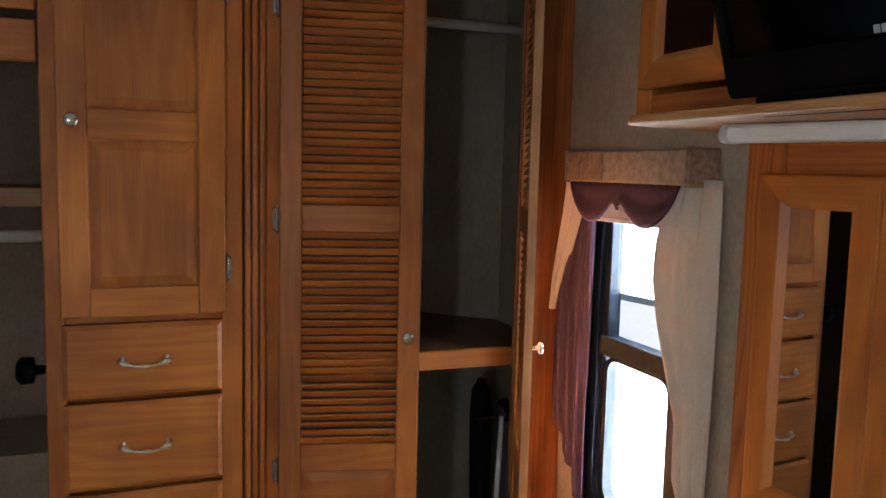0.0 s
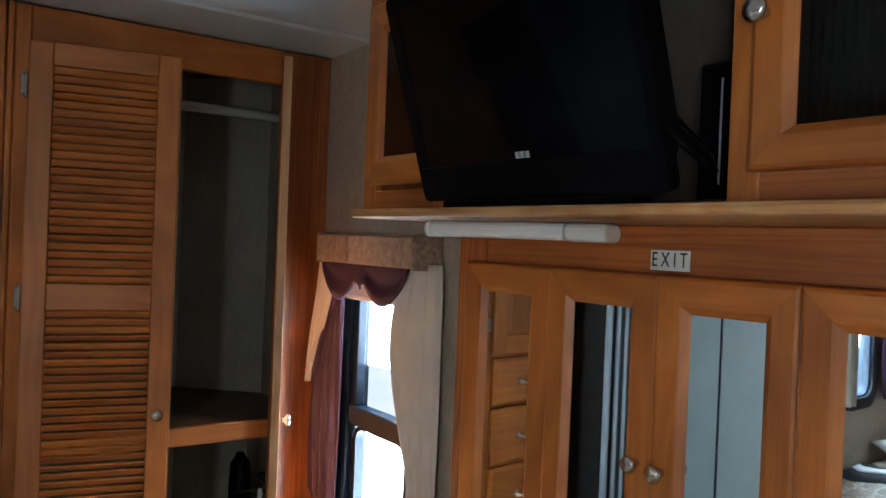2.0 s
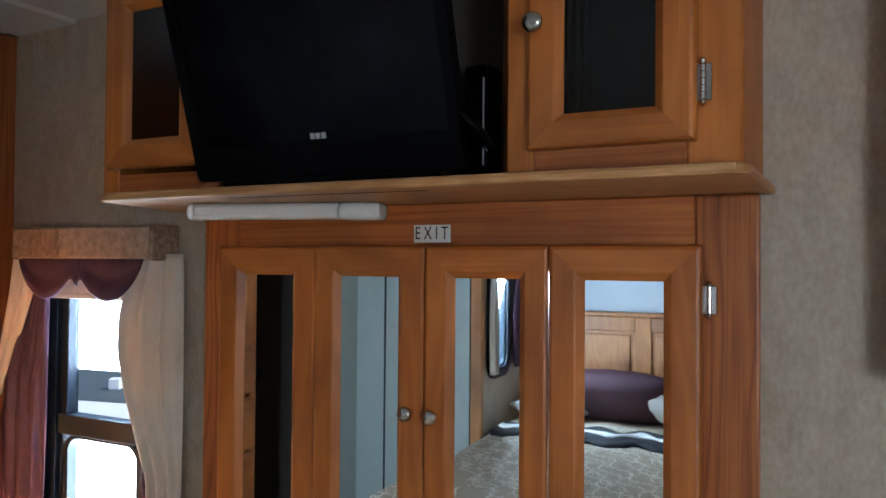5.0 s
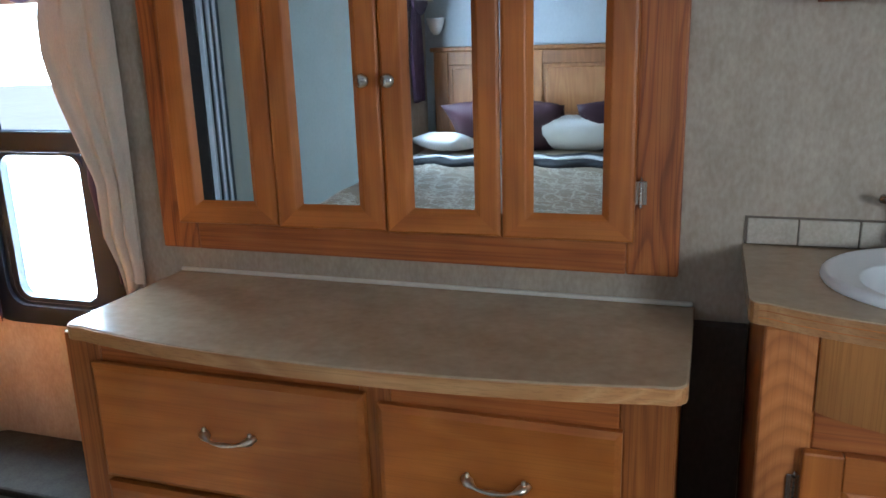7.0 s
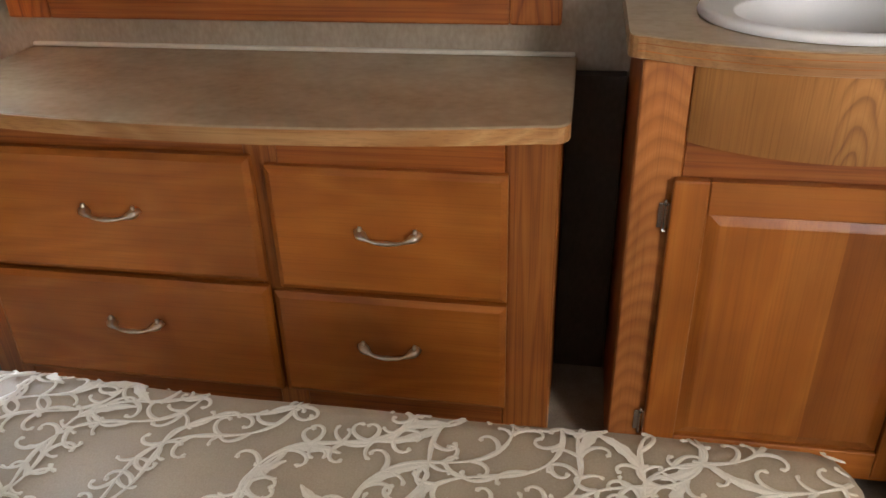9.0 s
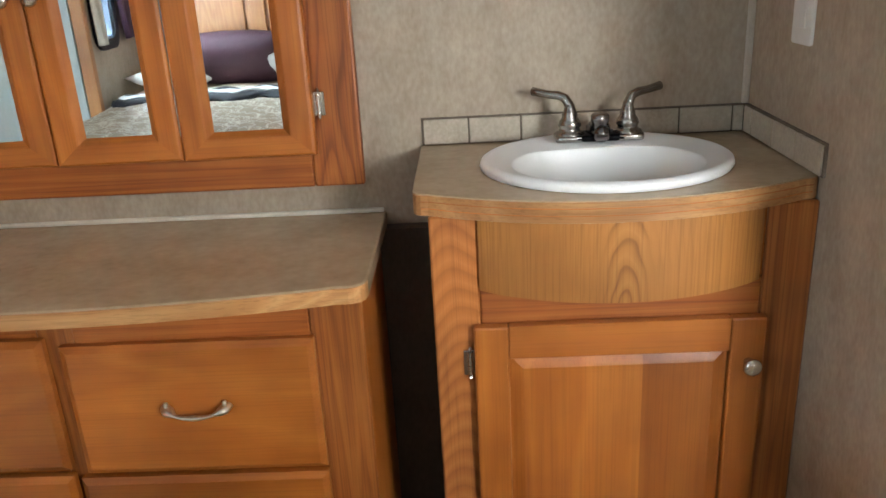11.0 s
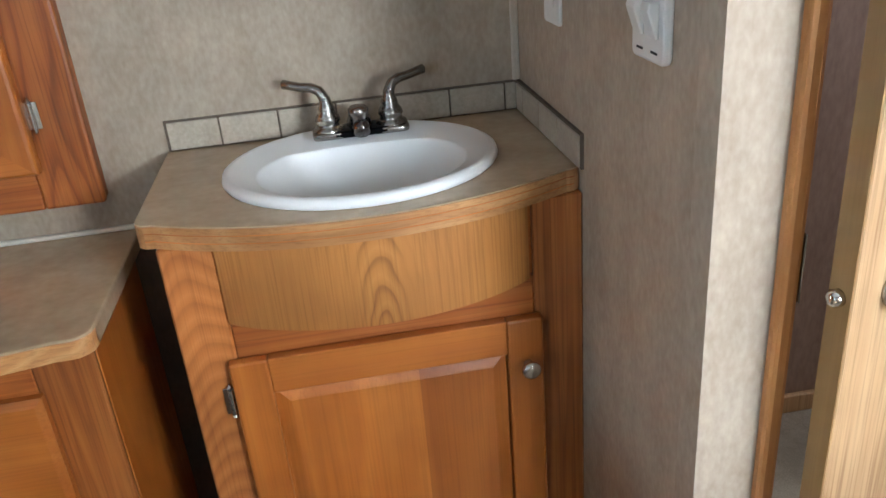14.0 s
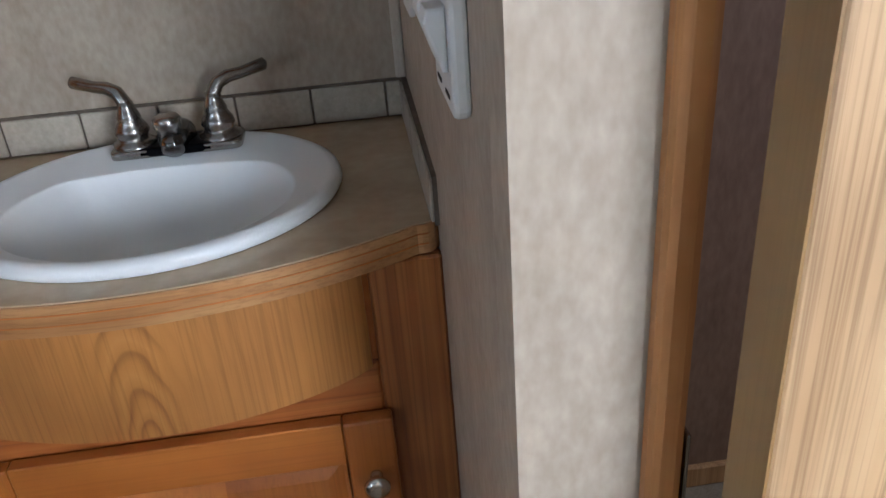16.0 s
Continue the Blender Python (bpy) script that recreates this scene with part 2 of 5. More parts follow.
scroll_m = mottled("cream_embroidery", (0.76, 0.7, 0.58), (0.86, 0.81, 0.7), 60, rough=0.5, fine=700, relief=0.5)
white_linen = mottled("white_linen", (0.72, 0.72, 0.71), (0.8, 0.8, 0.79), 12, rough=0.85, fine=300, relief=0.3)
burgundy = mottled("burgundy_pillow", (0.03, 0.0065, 0.014), (0.05, 0.012, 0.023), 12, rough=0.65, fine=260, relief=0.3)
dark_throw = mottled("dark_throw", (0.012, 0.013, 0.018), (0.03, 0.03, 0.035), 14, rough=0.8, fine=260, relief=0.3)
porcelain = mat("porcelain", (0.83, 0.84, 0.83), 0.36)
white_plastic = mottled("white_plastic", (0.74, 0.73, 0.69), (0.8, 0.79, 0.76), 8, rough=0.4, fine=80, relief=0.02)
nickel = mottled("brushed_nickel", (0.52, 0.49, 0.45), (0.64, 0.61, 0.56), 40, rough=0.26, fine=300, relief=0.03)
bsdf(nickel).inputs["Metallic"].default_value = 1.0
silver = mottled("satin_aluminium", (0.5, 0.56, 0.6), (0.6, 0.65, 0.69), 30, (1, 1, 0.1), 0.35, 200, 0.02)
slate = mottled("blue_slate_rubber", (0.03, 0.055, 0.07), (0.05, 0.08, 0.1), 20, (1, 1, 0.2), 0.5, 200, 0.05)
faucet_nickel = mottled("dark_brushed_nickel", (0.27, 0.255, 0.235), (0.38, 0.36, 0.335), 40, rough=0.26, fine=300, relief=0.03)
bsdf(faucet_nickel).inputs["Metallic"].default_value = 1.0
chrome = mat("chrome", (0.72, 0.71, 0.69), 0.12, 1.0)
pewter = mottled("antique_nickel", (0.66, 0.59, 0.5), (0.92, 0.86, 0.77), 60, rough=0.28, fine=200, relief=0.05)
bsdf(pewter).inputs["Metallic"].default_value = 1.0
dark_chrome = mat("dark_chrome", (0.2, 0.19, 0.18), 0.14, 1.0)
# black metal; its blue tint imitates window flare and sky reflection
black_frame = mat("flare_blue_black_aluminium", (0.007, 0.012, 0.02), 0.4)
bsdf(black_frame).inputs["Specular IOR Level"].default_value = 0.2
black_plastic = mottled("black_plastic", (0.002, 0.002, 0.0025), (0.004, 0.004, 0.005), 20, rough=0.35, fine=200, relief=0.03)
screen_m = mat("screen", (0.002, 0.002, 0.003), 0.08)
mirror_m = mat("mirror", (0.82, 0.86, 0.86), 0.015, 1.0)
dark_inside = mottled("closet_lining", (0.19, 0.17, 0.13), (0.27, 0.245, 0.19), 12, (1, 1, 0.4), 0.8, 90, 0.1)
# near-black: the shade inside the recesses is put into the colour
shaded_lining = mottled("shaded_recess_lining", (0.018, 0.014, 0.011), (0.035, 0.026, 0.02), 12, rough=0.7)
# dark brown that carries the shade of the gap and the cabinet's back
recess_shade_brown = mottled("shade_brown", (0.06, 0.047, 0.036), (0.09, 0.072, 0.055), 20, (1, 1, 0.5), 0.75, 120)
caulk = mottled("cream_caulk", (0.62, 0.57, 0.48), (0.7, 0.65, 0.56), 30, rough=0.5, fine=200)
ink = mat("ink", (0.012, 0.012, 0.012), 0.6)
grey_mark = mat("grey_mark", (0.5, 0.5, 0.5), 0.4)
concrete = mottled("bright_concrete", (0.55, 0.55, 0.54), (0.68, 0.68, 0.67), 0.6, rough=0.9, fine=9)
white_block = mottled("white_block", (0.7, 0.71, 0.72), (0.78, 0.79, 0.8), 2, rough=0.4)
asphalt = mottled("asphalt", (0.045, 0.06, 0.07), (0.07, 0.085, 0.095), 2, rough=0.85, fine=40)
box_fabric = mottled("grey_box_fabric", (0.09, 0.08, 0.065), (0.15, 0.135, 0.11), 18, rough=0.9, fine=300, relief=0.4)
box_lid = mottled("dark_box_lid", (0.03, 0.027, 0.023), (0.055, 0.05, 0.042), 18, rough=0.9, fine=200)
bsdf(box_lid).inputs["Specular IOR Level"].default_value = 0.1
bsdf(screen_m).inputs["Specular IOR Level"].default_value = 0.1
bsdf(black_plastic).inputs["Specular IOR Level"].default_value = 0.04


def glass_mat(name, tint, rough=0.0, ribs=False):
    m = mat(name, tint, rough)
    bsdf(m).inputs["Transmission Weight"].default_value = 1.0
    bsdf(m).inputs["IOR"].default_value = 1.1 if not ribs else 1.35
    return m


glass = glass_mat("window_glass", (0.93, 0.96, 0.97))
ribbed_glass = glass_mat("ribbed_glass", (0.34, 0.3, 0.26), 0.16, True)

# ---- mesh helpers ----
ORIGIN = {}


def thing(name, at, label, category, group="", kind="", m=None):
    """An empty at the base of a thing. m: its own pose, whose parts are then given in local metres."""
    ob = new(name)
    ob.empty_display_size = 0.05
    if m is None:
        ob.location = at
        ORIGIN[ob] = Vector(at)
    else:
        ob.matrix_world = m
        ORIGIN[ob] = Vector((0, 0, 0))
    return tagged(ob, label, category, group, kind)


def finish(name, bm, material, smooth=False):
    bmesh.ops.recalc_face_normals(bm, faces=bm.faces)
    me = bpy.data.meshes.new(name)
    bm.to_mesh(me)
    bm.free()
    for mt in material if isinstance(material, (list, tuple)) else (material,):
        me.materials.append(mt)
    if smooth:
        for p in me.polygons:
            p.use_smooth = True
    return me


def part(name, bm, material, parent, label="", smooth=False):
    o = ORIGIN[parent]
    bmesh.ops.translate(bm, verts=bm.verts, vec=-o)
    ob = new(name, finish(name, bm, material, smooth))
    ob.parent = parent
    ORIGIN[ob] = o
    if label:
        tagged(ob, label)
    return ob


def solo(name, bm, material, label, category="", kind="", group="", smooth=False):
    """A top-level thing of one mesh, with its origin at its base."""
    lo = Vector([min(v.co[i] for v in bm.verts) for i in range(3)])
    hi = Vector([max(v.co[i] for v in bm.verts) for i in range(3)])
    o = Vector(((lo.x + hi.x) / 2, (lo.y + hi.y) / 2, lo.z))
    bmesh.ops.translate(bm, verts=bm.verts, vec=-o)
    ob = new(name, finish(name, bm, material, smooth))
    ob.location = o
    ORIGIN[ob] = o
    return tagged(ob, label, category, group, kind)


def bevelled(bm, w, seg=1):
    if w > 0:
        bmesh.ops.bevel(bm, geom=bm.edges[:], offset=w, segments=seg, affect="EDGES", profile=0.5, clamp_overlap=True)
    return bm


def box(x0, x1, y0, y1, z0, z1, bev=0.0, seg=1, into=None):
    b = bmesh.new()
    r = bmesh.ops.create_cube(b, size=1)
    for v in r["verts"]:
        v.co = Vector((x0 + (v.co.x + 0.5) * (x1 - x0), y0 + (v.co.y + 0.5) * (y1 - y0), z0 + (v.co.z + 0.5) * (z1 - z0)))
    bevelled(b, bev, seg)
    return merge(into, b)


def merge(into, b):
    if into is None:
        return b
    tmp = bpy.data.meshes.new("tmp")
    b.to_mesh(tmp)
    b.free()
    into.from_mesh(tmp)
    bpy.data.meshes.remove(tmp)
    return into


def prism(outline, h0, h1, axis="z", bev=0.0, seg=1, into=None):
    """An outline of 2D points pushed along an axis; (a, b) are the other two axes in order."""
    b = bmesh.new()
    put = {"z": lambda p, h: (p[0], p[1], h), "x": lambda p, h: (h, p[0], p[1]), "y": lambda p, h: (p[0], h, p[1])}[axis]
    lo = [b.verts.new(put(p, h0)) for p in outline]
    hi = [b.verts.new(put(p, h1)) for p in outline]
    n = len(outline)
    b.faces.new(lo[::-1])
    b.faces.new(hi)
    for i in range(n):
        b.faces.new((lo[i], lo[(i + 1) % n], hi[(i + 1) % n], hi[i]))
    bmesh.ops.recalc_face_normals(b, faces=b.faces)
    if bev:
        rim = [e for e in b.edges if not (e.verts[0] in lo) ^ (e.verts[1] in lo)]
        bmesh.ops.bevel(b, geom=rim, offset=bev, segments=seg, affect="EDGES", profile=0.5, clamp_overlap=True)
    return merge(into, b)


def lathe(profile, steps=24, at=(0, 0, 0), axis="z", into=None, sx=1.0, sy=1.0):
    """A profile of (radius, height) turned about an axis."""
    b = bmesh.new()
    rings = []
    for r, h in profile:
        ring = []
        for k in range(steps):
            a = 2 * math.pi * k / steps
            ring.append(b.verts.new((r * sx * math.cos(a), r * sy * math.sin(a), h)))
        rings.append(ring)
    for p, q in zip(rings, rings[1:]):
        for k in range(steps):
            b.faces.new((p[k], p[(k + 1) % steps], q[(k + 1) % steps], q[k]))
    if profile[0][0] > 1e-5:
        b.faces.new(rings[0][::-1])
    if profile[-1][0] > 1e-5:
        b.faces.new(rings[-1])
    bmesh.ops.remove_doubles(b, verts=b.verts, dist=1e-6)
    turn = {"z": Matrix(), "x": pose(0, 0, 0, 0, 90, 0), "-x": pose(0, 0, 0, 0, -90, 0), "y": pose(0, 0, 0, -90, 0, 0), "-y": pose(0, 0, 0, 90, 0, 0)}[axis]
    bmesh.ops.transform(b, matrix=Matrix.Translation(at) @ turn, verts=b.verts)
    return merge(into, b)


def tube(points, radii, steps=10, into=None, flat=1.0):
    """A round bar along points, with a radius for each."""
    b = bmesh.new()
    pts = [Vector(p) for p in points]
    rings = []
    for i, p in enumerate(pts):
        d = (pts[min(i + 1, len(pts) - 1)] - pts[max(i - 1, 0)]).normalized()
        side = d.cross(Vector((0, 0, 1)))
        if side.length < 0.05:
            side = d.cross(Vector((0, 1, 0)))
        side.normalize()
        up = side.cross(d)
        r = radii[i] if isinstance(radii, (list, tuple)) else radii
        rings.append([b.verts.new(p + r * (math.cos(2 * math.pi * k / steps) * side + flat * math.sin(2 * math.pi * k / steps) * up)) for k in range(steps)])
    for p, q in zip(rings, rings[1:]):
        for k in range(steps):
            b.faces.new((p[k], p[(k + 1) % steps], q[(k + 1) % steps], q[k]))
    b.faces.new(rings[0][::-1])
    b.faces.new(rings[-1])
    return merge(into, b)


def rrect(a0, a1, b0, b1, r, n=6):
    """Outline of a rectangle with round corners."""
    out = []
    for ca, cb, start in ((a1 - r, b1 - r, 0), (a0 + r, b1 - r, 90), (a0 + r, b0 + r, 180), (a1 - r, b0 + r, 270)):
        for k in range(n + 1):
            t = radians(start + 90 * k / n)
            out.append((ca + r * math.cos(t), cb + r * math.sin(t)))
    return out


def ring(outer, inner, h0, h1, axis, into=None):
    """The solid between two outlines with as many points."""
    b = bmesh.new()
    put = {"z": lambda p, h: (p[0], p[1], h), "x": lambda p, h: (h, p[0], p[1]), "y": lambda p, h: (p[0], h, p[1])}[axis]
    n = len(outer)
    v = [[b.verts.new(put(p, h)) for p in o] for o, h in ((outer, h0), (outer, h1), (inner, h1), (inner, h0))]
    for i in range(4):
        p, q = v[i], v[(i + 1) % 4]
        for k in range(n):
            b.faces.new((p[k], p[(k + 1) % n], q[(k + 1) % n], q[k]))
    return merge(into, b)


def sheet(grid, thick=0.004, into=None):
    """A cloth from rows of points, doubled to a thickness along its normals."""
    b = bmesh.new()
    vs = [[b.verts.new(p) for p in row] for row in grid]
    for r0, r1 in zip(vs, vs[1:]):
        for k in range(len(r0) - 1):
            b.faces.new((r0[k], r0[k + 1], r1[k + 1], r1[k]))
    bmesh.ops.recalc_face_normals(b, faces=b.faces)
    bmesh.ops.solidify(b, geom=b.faces[:], thickness=thick)
    return merge(into, b)


def knob(parent, at, axis="-x", r=0.0145, material=None):
    return part("knob", lathe([(0.007, 0.0), (0.0075, 0.003), (0.0055, 0.006), (0.0055, 0.013), (r * 0.8, 0.016), (r, 0.020), (r * 0.95, 0.024), (r * 0.6, 0.0275), (0, 0.028)], 20, at, axis), material or nickel, parent, "round brushed nickel knob", True)


def hinge(parent, at, axis, h=0.062):
    """A small leaf hinge with finial tips; axis: the face's outward direction and its width."""
    x, y, z = at
    b = bmesh.new()
    if axis == "-x":
        box(x - 0.004, x, y - 0.011, y + 0.011, z - h * 0.36, z + h * 0.36, 0.001, 1, b)
        for k in range(5):
            lathe([(0.0042, 0), (0.0042, h * 0.12)], 10, (x - 0.005, y, z - h * 0.33 + k * h * 0.135), "z", b)
        lathe([(0.003, 0), (0.0045, h * 0.06), (0, h * 0.14)], 10, (x - 0.005, y, z + h * 0.36), "z", b)
        lathe([(0, 0), (0.0045, h * 0.08), (0.003, h * 0.14)], 10, (x - 0.005, y, z - h * 0.5), "z", b)
    else:
        box(x - 0.011, x + 0.011, y - 0.004, y, z - h * 0.36, z + h * 0.36, 0.001, 1, b)
        for k in range(5):
            lathe([(0.0042, 0), (0.0042, h * 0.12)], 10, (x, y - 0.005, z - h * 0.33 + k * h * 0.135), "z", b)
        lathe([(0.003, 0), (0.0045, h * 0.06), (0, h * 0.14)], 10, (x, y - 0.005, z + h * 0.36), "z", b)
        lathe([(0, 0), (0.0045, h * 0.08), (0.003, h * 0.14)], 10, (x, y - 0.005, z - h * 0.5), "z", b)
    return part("hinge", b, nickel, parent, "small satin nickel hinge")


def pull(parent, at, axis, w=0.10):
    """An arched bar pull with spread leaf ends. The bar runs along y (axis -x) or along x (axis -y)."""
    pts, rad = [], []
    for k in range(25):
        s = -1 + k / 12
        out = 0.025 * (1 - abs(s) ** 3.4)
        drop = -0.0055 * (1 - s * s) + 0.004 * abs(s) ** 3
        p = (-out - 0.003, s * w / 2, drop) if axis == "-x" else (s * w / 2, -out - 0.003, drop)
        pts.append(Vector(at) + Vector(p))
        leaf = math.exp(-((abs(s) - 0.84) / 0.15) ** 2)
        rad.append(0.0046 + 0.0062 * leaf + 0.0016 * math.exp(-(s / 0.12) ** 2) - 0.0012 * math.exp(-((abs(s) - 0.5) / 0.12) ** 2))
    b = tube(pts, rad, 12, None, 0.75)
    for e in (-1, 1):
        for sg in (-1, 1):
            q = (-0.012, e * w * 0.44, sg * 0.0075 + 0.004) if axis == "-x" else (e * w * 0.44, -0.012, sg * 0.0075 + 0.004)
            lathe([(0, -0.006), (0.0036, -0.004), (0.0046, 0), (0.0036, 0.004), (0, 0.006)], 10, Vector(at) + Vector(q), "z", b)
    return part("handle", b, pewter, parent, "arched antique nickel pull", True)


# Cabinet fronts lie in a plane: "x" (seen from -x, spread over y) or "y" (seen from -y, spread over x).
def slab(plane, f0, f1, a0, a1, z0, z1, bev=0.0, seg=1, into=None):
    if plane == "x":
        return box(f0, f1, a0, a1, z0, z1, bev, seg, into)
    return box(a0, a1, f0, f1, z0, z1, bev, seg, into)


def quadring(plane, f_out, f_in, outer, inner, into=None):
    """Bevelled frame from an outer rectangle at depth f_out to an inner one at f_in. Rectangles: a0, a1, z0, z1."""
    b = bmesh.new()
    def c(f, q):
        a0, a1, z0, z1 = q
        return [b.verts.new((f, a, z) if plane == "x" else (a, f, z)) for a, z in ((a0, z0), (a1, z0), (a1, z1), (a0, z1))]
    o, i = c(f_out, outer), c(f_in, inner)
    for k in range(4):
        b.faces.new((o[k], o[(k + 1) % 4], i[(k + 1) % 4], i[k]))
    return merge(into, b)


def inset(q, d):
    return (q[0] + d, q[1] - d, q[2] + d, q[3] - d)


def frame_parts(parent, plane, front, thick, q, stile, rail, mv, mh, mid=None, name="door_frame"):
    """Two stiles and two rails (and a middle rail) of a door, each with eased edges; front is the near face."""
    a0, a1, z0, z1 = q
    back = front + thick
    for lo, hi in ((a0, a0 + stile), (a1 - stile, a1)):
        part("stile", slab(plane, front, back, lo, hi, z0, z1, 0.004, 2), mv, parent)
    rails = [(z0, z0 + rail), (z1 - rail, z1)] + ([mid] if mid else [])
    for lo, hi in rails:
        part("rail", slab(plane, front + 0.0008, back - 0.0008, a0 + stile, a1 - stile, lo, hi, 0.0015, 1), mh, parent)


def mitred_frame(parent, front, back, q, o, mv, mh):
    """Two stiles and two rails mitred at the corners, seen from -x: eased outside, bevelled towards the opening."""
    steps = [(0.0, back), (0.0, front + 0.006), (0.05, front + 0.0018), (0.13, front), (0.74, front), (0.8, front + 0.0012), (1.0, front + 0.0115), (1.0, back)]
    for side, (ca, cb) in (("stile", (0, 3)), ("stile", (1, 2)), ("rail", (0, 1)), ("rail", (3, 2))):
        b = bmesh.new()
        ends = []
        for c in (ca, cb):
            qa, qz = (q[0], q[1], q[1], q[0])[c], (q[2], q[2], q[3], q[3])[c]
            oa, oz = (o[0], o[1], o[1], o[0])[c], (o[2], o[2], o[3], o[3])[c]
            ends.append([b.verts.new((d, qa + (oa - qa) * f, qz + (oz - qz) * f)) for f, d in steps])
        n = len(steps)
        for k in range(n):
            b.faces.new((ends[0][k], ends[0][(k + 1) % n], ends[1][(k + 1) % n], ends[1][k]))
        b.faces.new(ends[0])
        b.faces.new(ends[1][::-1])
        part(side, b, mv if side == "stile" else mh, parent)


def raised_panel(parent, plane, front, q, m, name="panel", sh=0.022):
    """A field with bevelled shoulders that sinks to the frame round it. q: the opening."""
    b = bmesh.new()
    deep = front + 0.0072
    g = inset(q, 0.004)
    f = inset(q, sh + 0.004)
    quadring(plane, deep, deep, q, g, b)
    quadring(plane, deep, front + 0.002, g, inset(q, sh), b)
    quadring(plane, front + 0.002, front + 0.0008, inset(q, sh), f, b)
    a0, a1, z0, z1 = f
    vs = [b.verts.new((front + 0.0008, a, z) if plane == "x" else (a, front + 0.0008, z)) for a, z in ((a0, z0), (a1, z0), (a1, z1), (a0, z1))]
    b.faces.new(vs)
    slab(plane, deep + 0.001, deep + 0.006, q[0], q[1], q[2], q[3], 0, 1, b)
    bmesh.ops.remove_doubles(b, verts=b.verts, dist=1e-5)
    return part(name, b, m, parent)


def drawer_front(parent, plane, front, q, m, thick=0.02):
    """A solid drawer front with a broad eased edge."""
    b = bmesh.new()
    a = inset(q, 0.011)
    quadring(plane, front + 0.007, front, q, a, b)
    vs = [b.verts.new((front, s, z) if plane == "x" else (s, front, z)) for s, z in ((a[0], a[2]), (a[1], a[2]), (a[1], a[3]), (a[0], a[3]))]
    b.faces.new(vs)
    quadring(plane, front + 0.007, front + thick, q, q, b)
    bk = [b.verts.new((front + thick, s, z) if plane == "x" else (s, front + thick, z)) for s, z in ((q[0], q[2]), (q[1], q[2]), (q[1], q[3]), (q[0], q[3]))]
    b.faces.new(bk)
    bmesh.ops.remove_doubles(b, verts=b.verts, dist=1e-5)
    return part("drawer_front", b, m, parent)


def wall_x(name, x0, x1, y0, y1, z0, z1, holes, material, label):
    """A wall across x with rectangular openings (y0, y1, z0, z1)."""
    b = bmesh.new()
    ys = sorted({y0, y1, *[h[0] for h in holes], *[h[1] for h in holes]})
    for p, q in zip(ys, ys[1:]):
        cut = [h for h in holes if h[0] <= p and q <= h[1]]
        if not cut:
            box(x0, x1, p, q, z0, z1, 0, 1, b)
        for h in cut:
            if h[2] > z0:
                box(x0, x1, p, q, z0, h[2], 0, 1, b)
            if h[3] < z1:
                box(x0, x1, p, q, h[3], z1, 0, 1, b)
    return solo(name, b, material, label, "wall", "structure")


def wall_y(name, y0, y1, x0, x1, z0, z1, holes, material, label):
    b = bmesh.new()
    xs = sorted({x0, x1, *[h[0] for h in holes], *[h[1] for h in holes]})
    for p, q in zip(xs, xs[1:]):
        cut = [h for h in holes if h[0] <= p and q <= h[1]]
        if not cut:
            box(p, q, y0, y1, z0, z1, 0, 1, b)
        for h in cut:
            if h[2] > z0:
                box(p, q, y0, y1, z0, h[2], 0, 1, b)
            if h[3] < z1:
                box(p, q, y0, y1, h[3], z1, 0, 1, b)
    return solo(name, b, material, label, "wall", "structure")


# ---- the shell of the room ----
XE, YS, YC, TOP = 1.235, -0.655, 1.955, 2.05     # dresser wall, switch wall, closet front, ceiling
solo("floor", box(-1.8, 2.3, -2.3, 2.75, -0.06, 0.0), carpet, "beige cut-pile carpet floor", "floor", "structure")
solo("ceiling", box(-1.8, 2.3, -2.3, 2.75, TOP, TOP + 0.05), vinyl_white, "white vinyl ceiling with a lowered edge panel", "ceiling", "structure")
solo("ceiling_trim", prism([(1.715, TOP - 0.001), (1.725, TOP - 0.009), (1.95, TOP - 0.014), (1.955, TOP - 0.001)], -0.2, XE, "x"), vinyl_white, "white ceiling coving strip along the closets", "trim", "structure")
wall_x("wall_east", XE, XE + 0.05, YS - 0.05, 2.7, 0, TOP, [(1.39, 1.81, 0.575, 1.455)], wallpaper, "mottled beige wallpaper wall behind the dresser")
solo("wall_south", prism([(XE, YS), (0.5455, YS + 0.006), (0.5455, YS - 0.055), (XE, YS - 0.055)], 0, TOP, "z"), wallpaper, "mottled beige wallpaper wall with switches", "wall", "structure")
wall_x("wall_door", 0.5, 0.545, -1.5, YS + 0.006, 0, TOP, [(-1.36, -0.73, -0.01, 1.96)], wallpaper, "pale wallpaper wall around the bathroom doorway")
wall_y("wall_side", -1.55, -1.5, -1.05, 0.56, 0, TOP, [], wallpaper, "plain beige wallpaper side wall")
wall_x("wall_west", -1.05, -1.0, -1.5, -0.32, 0, TOP, [(-1.46, -0.94, 0.9, 1.6)], wallpaper, "plain beige wallpaper wall with an added window")
wall_x("wall_north_west", -1.05, -1.0, 1.4, 1.955, 0, TOP, [], slide_vinyl, "grey-green vinyl wall beside the bed bay")
wall_y("wall_north", 1.955, 2.005, -1.05, -0.6, 0, TOP, [], slide_vinyl, "grey-green vinyl wall beside the closets")
wall_y("bay_side", 1.35, 1.4, -1.85, -1.05, 0, TOP, [(-1.39, -1.13, 0.9, 1.42)], wallpaper, "pale wallpaper side wall of the bed bay")
wall_y("bay_side_south", -0.37, -0.32, -1.85, -1.05, 0, TOP, [], wallpaper, "plain wallpaper side wall of the bed bay")
wall_x("bay_back", -1.9, -1.85, -0.37, 1.4, 0, TOP, [], bay_vinyl, "smooth pale blue-grey vinyl wall behind the headboard")
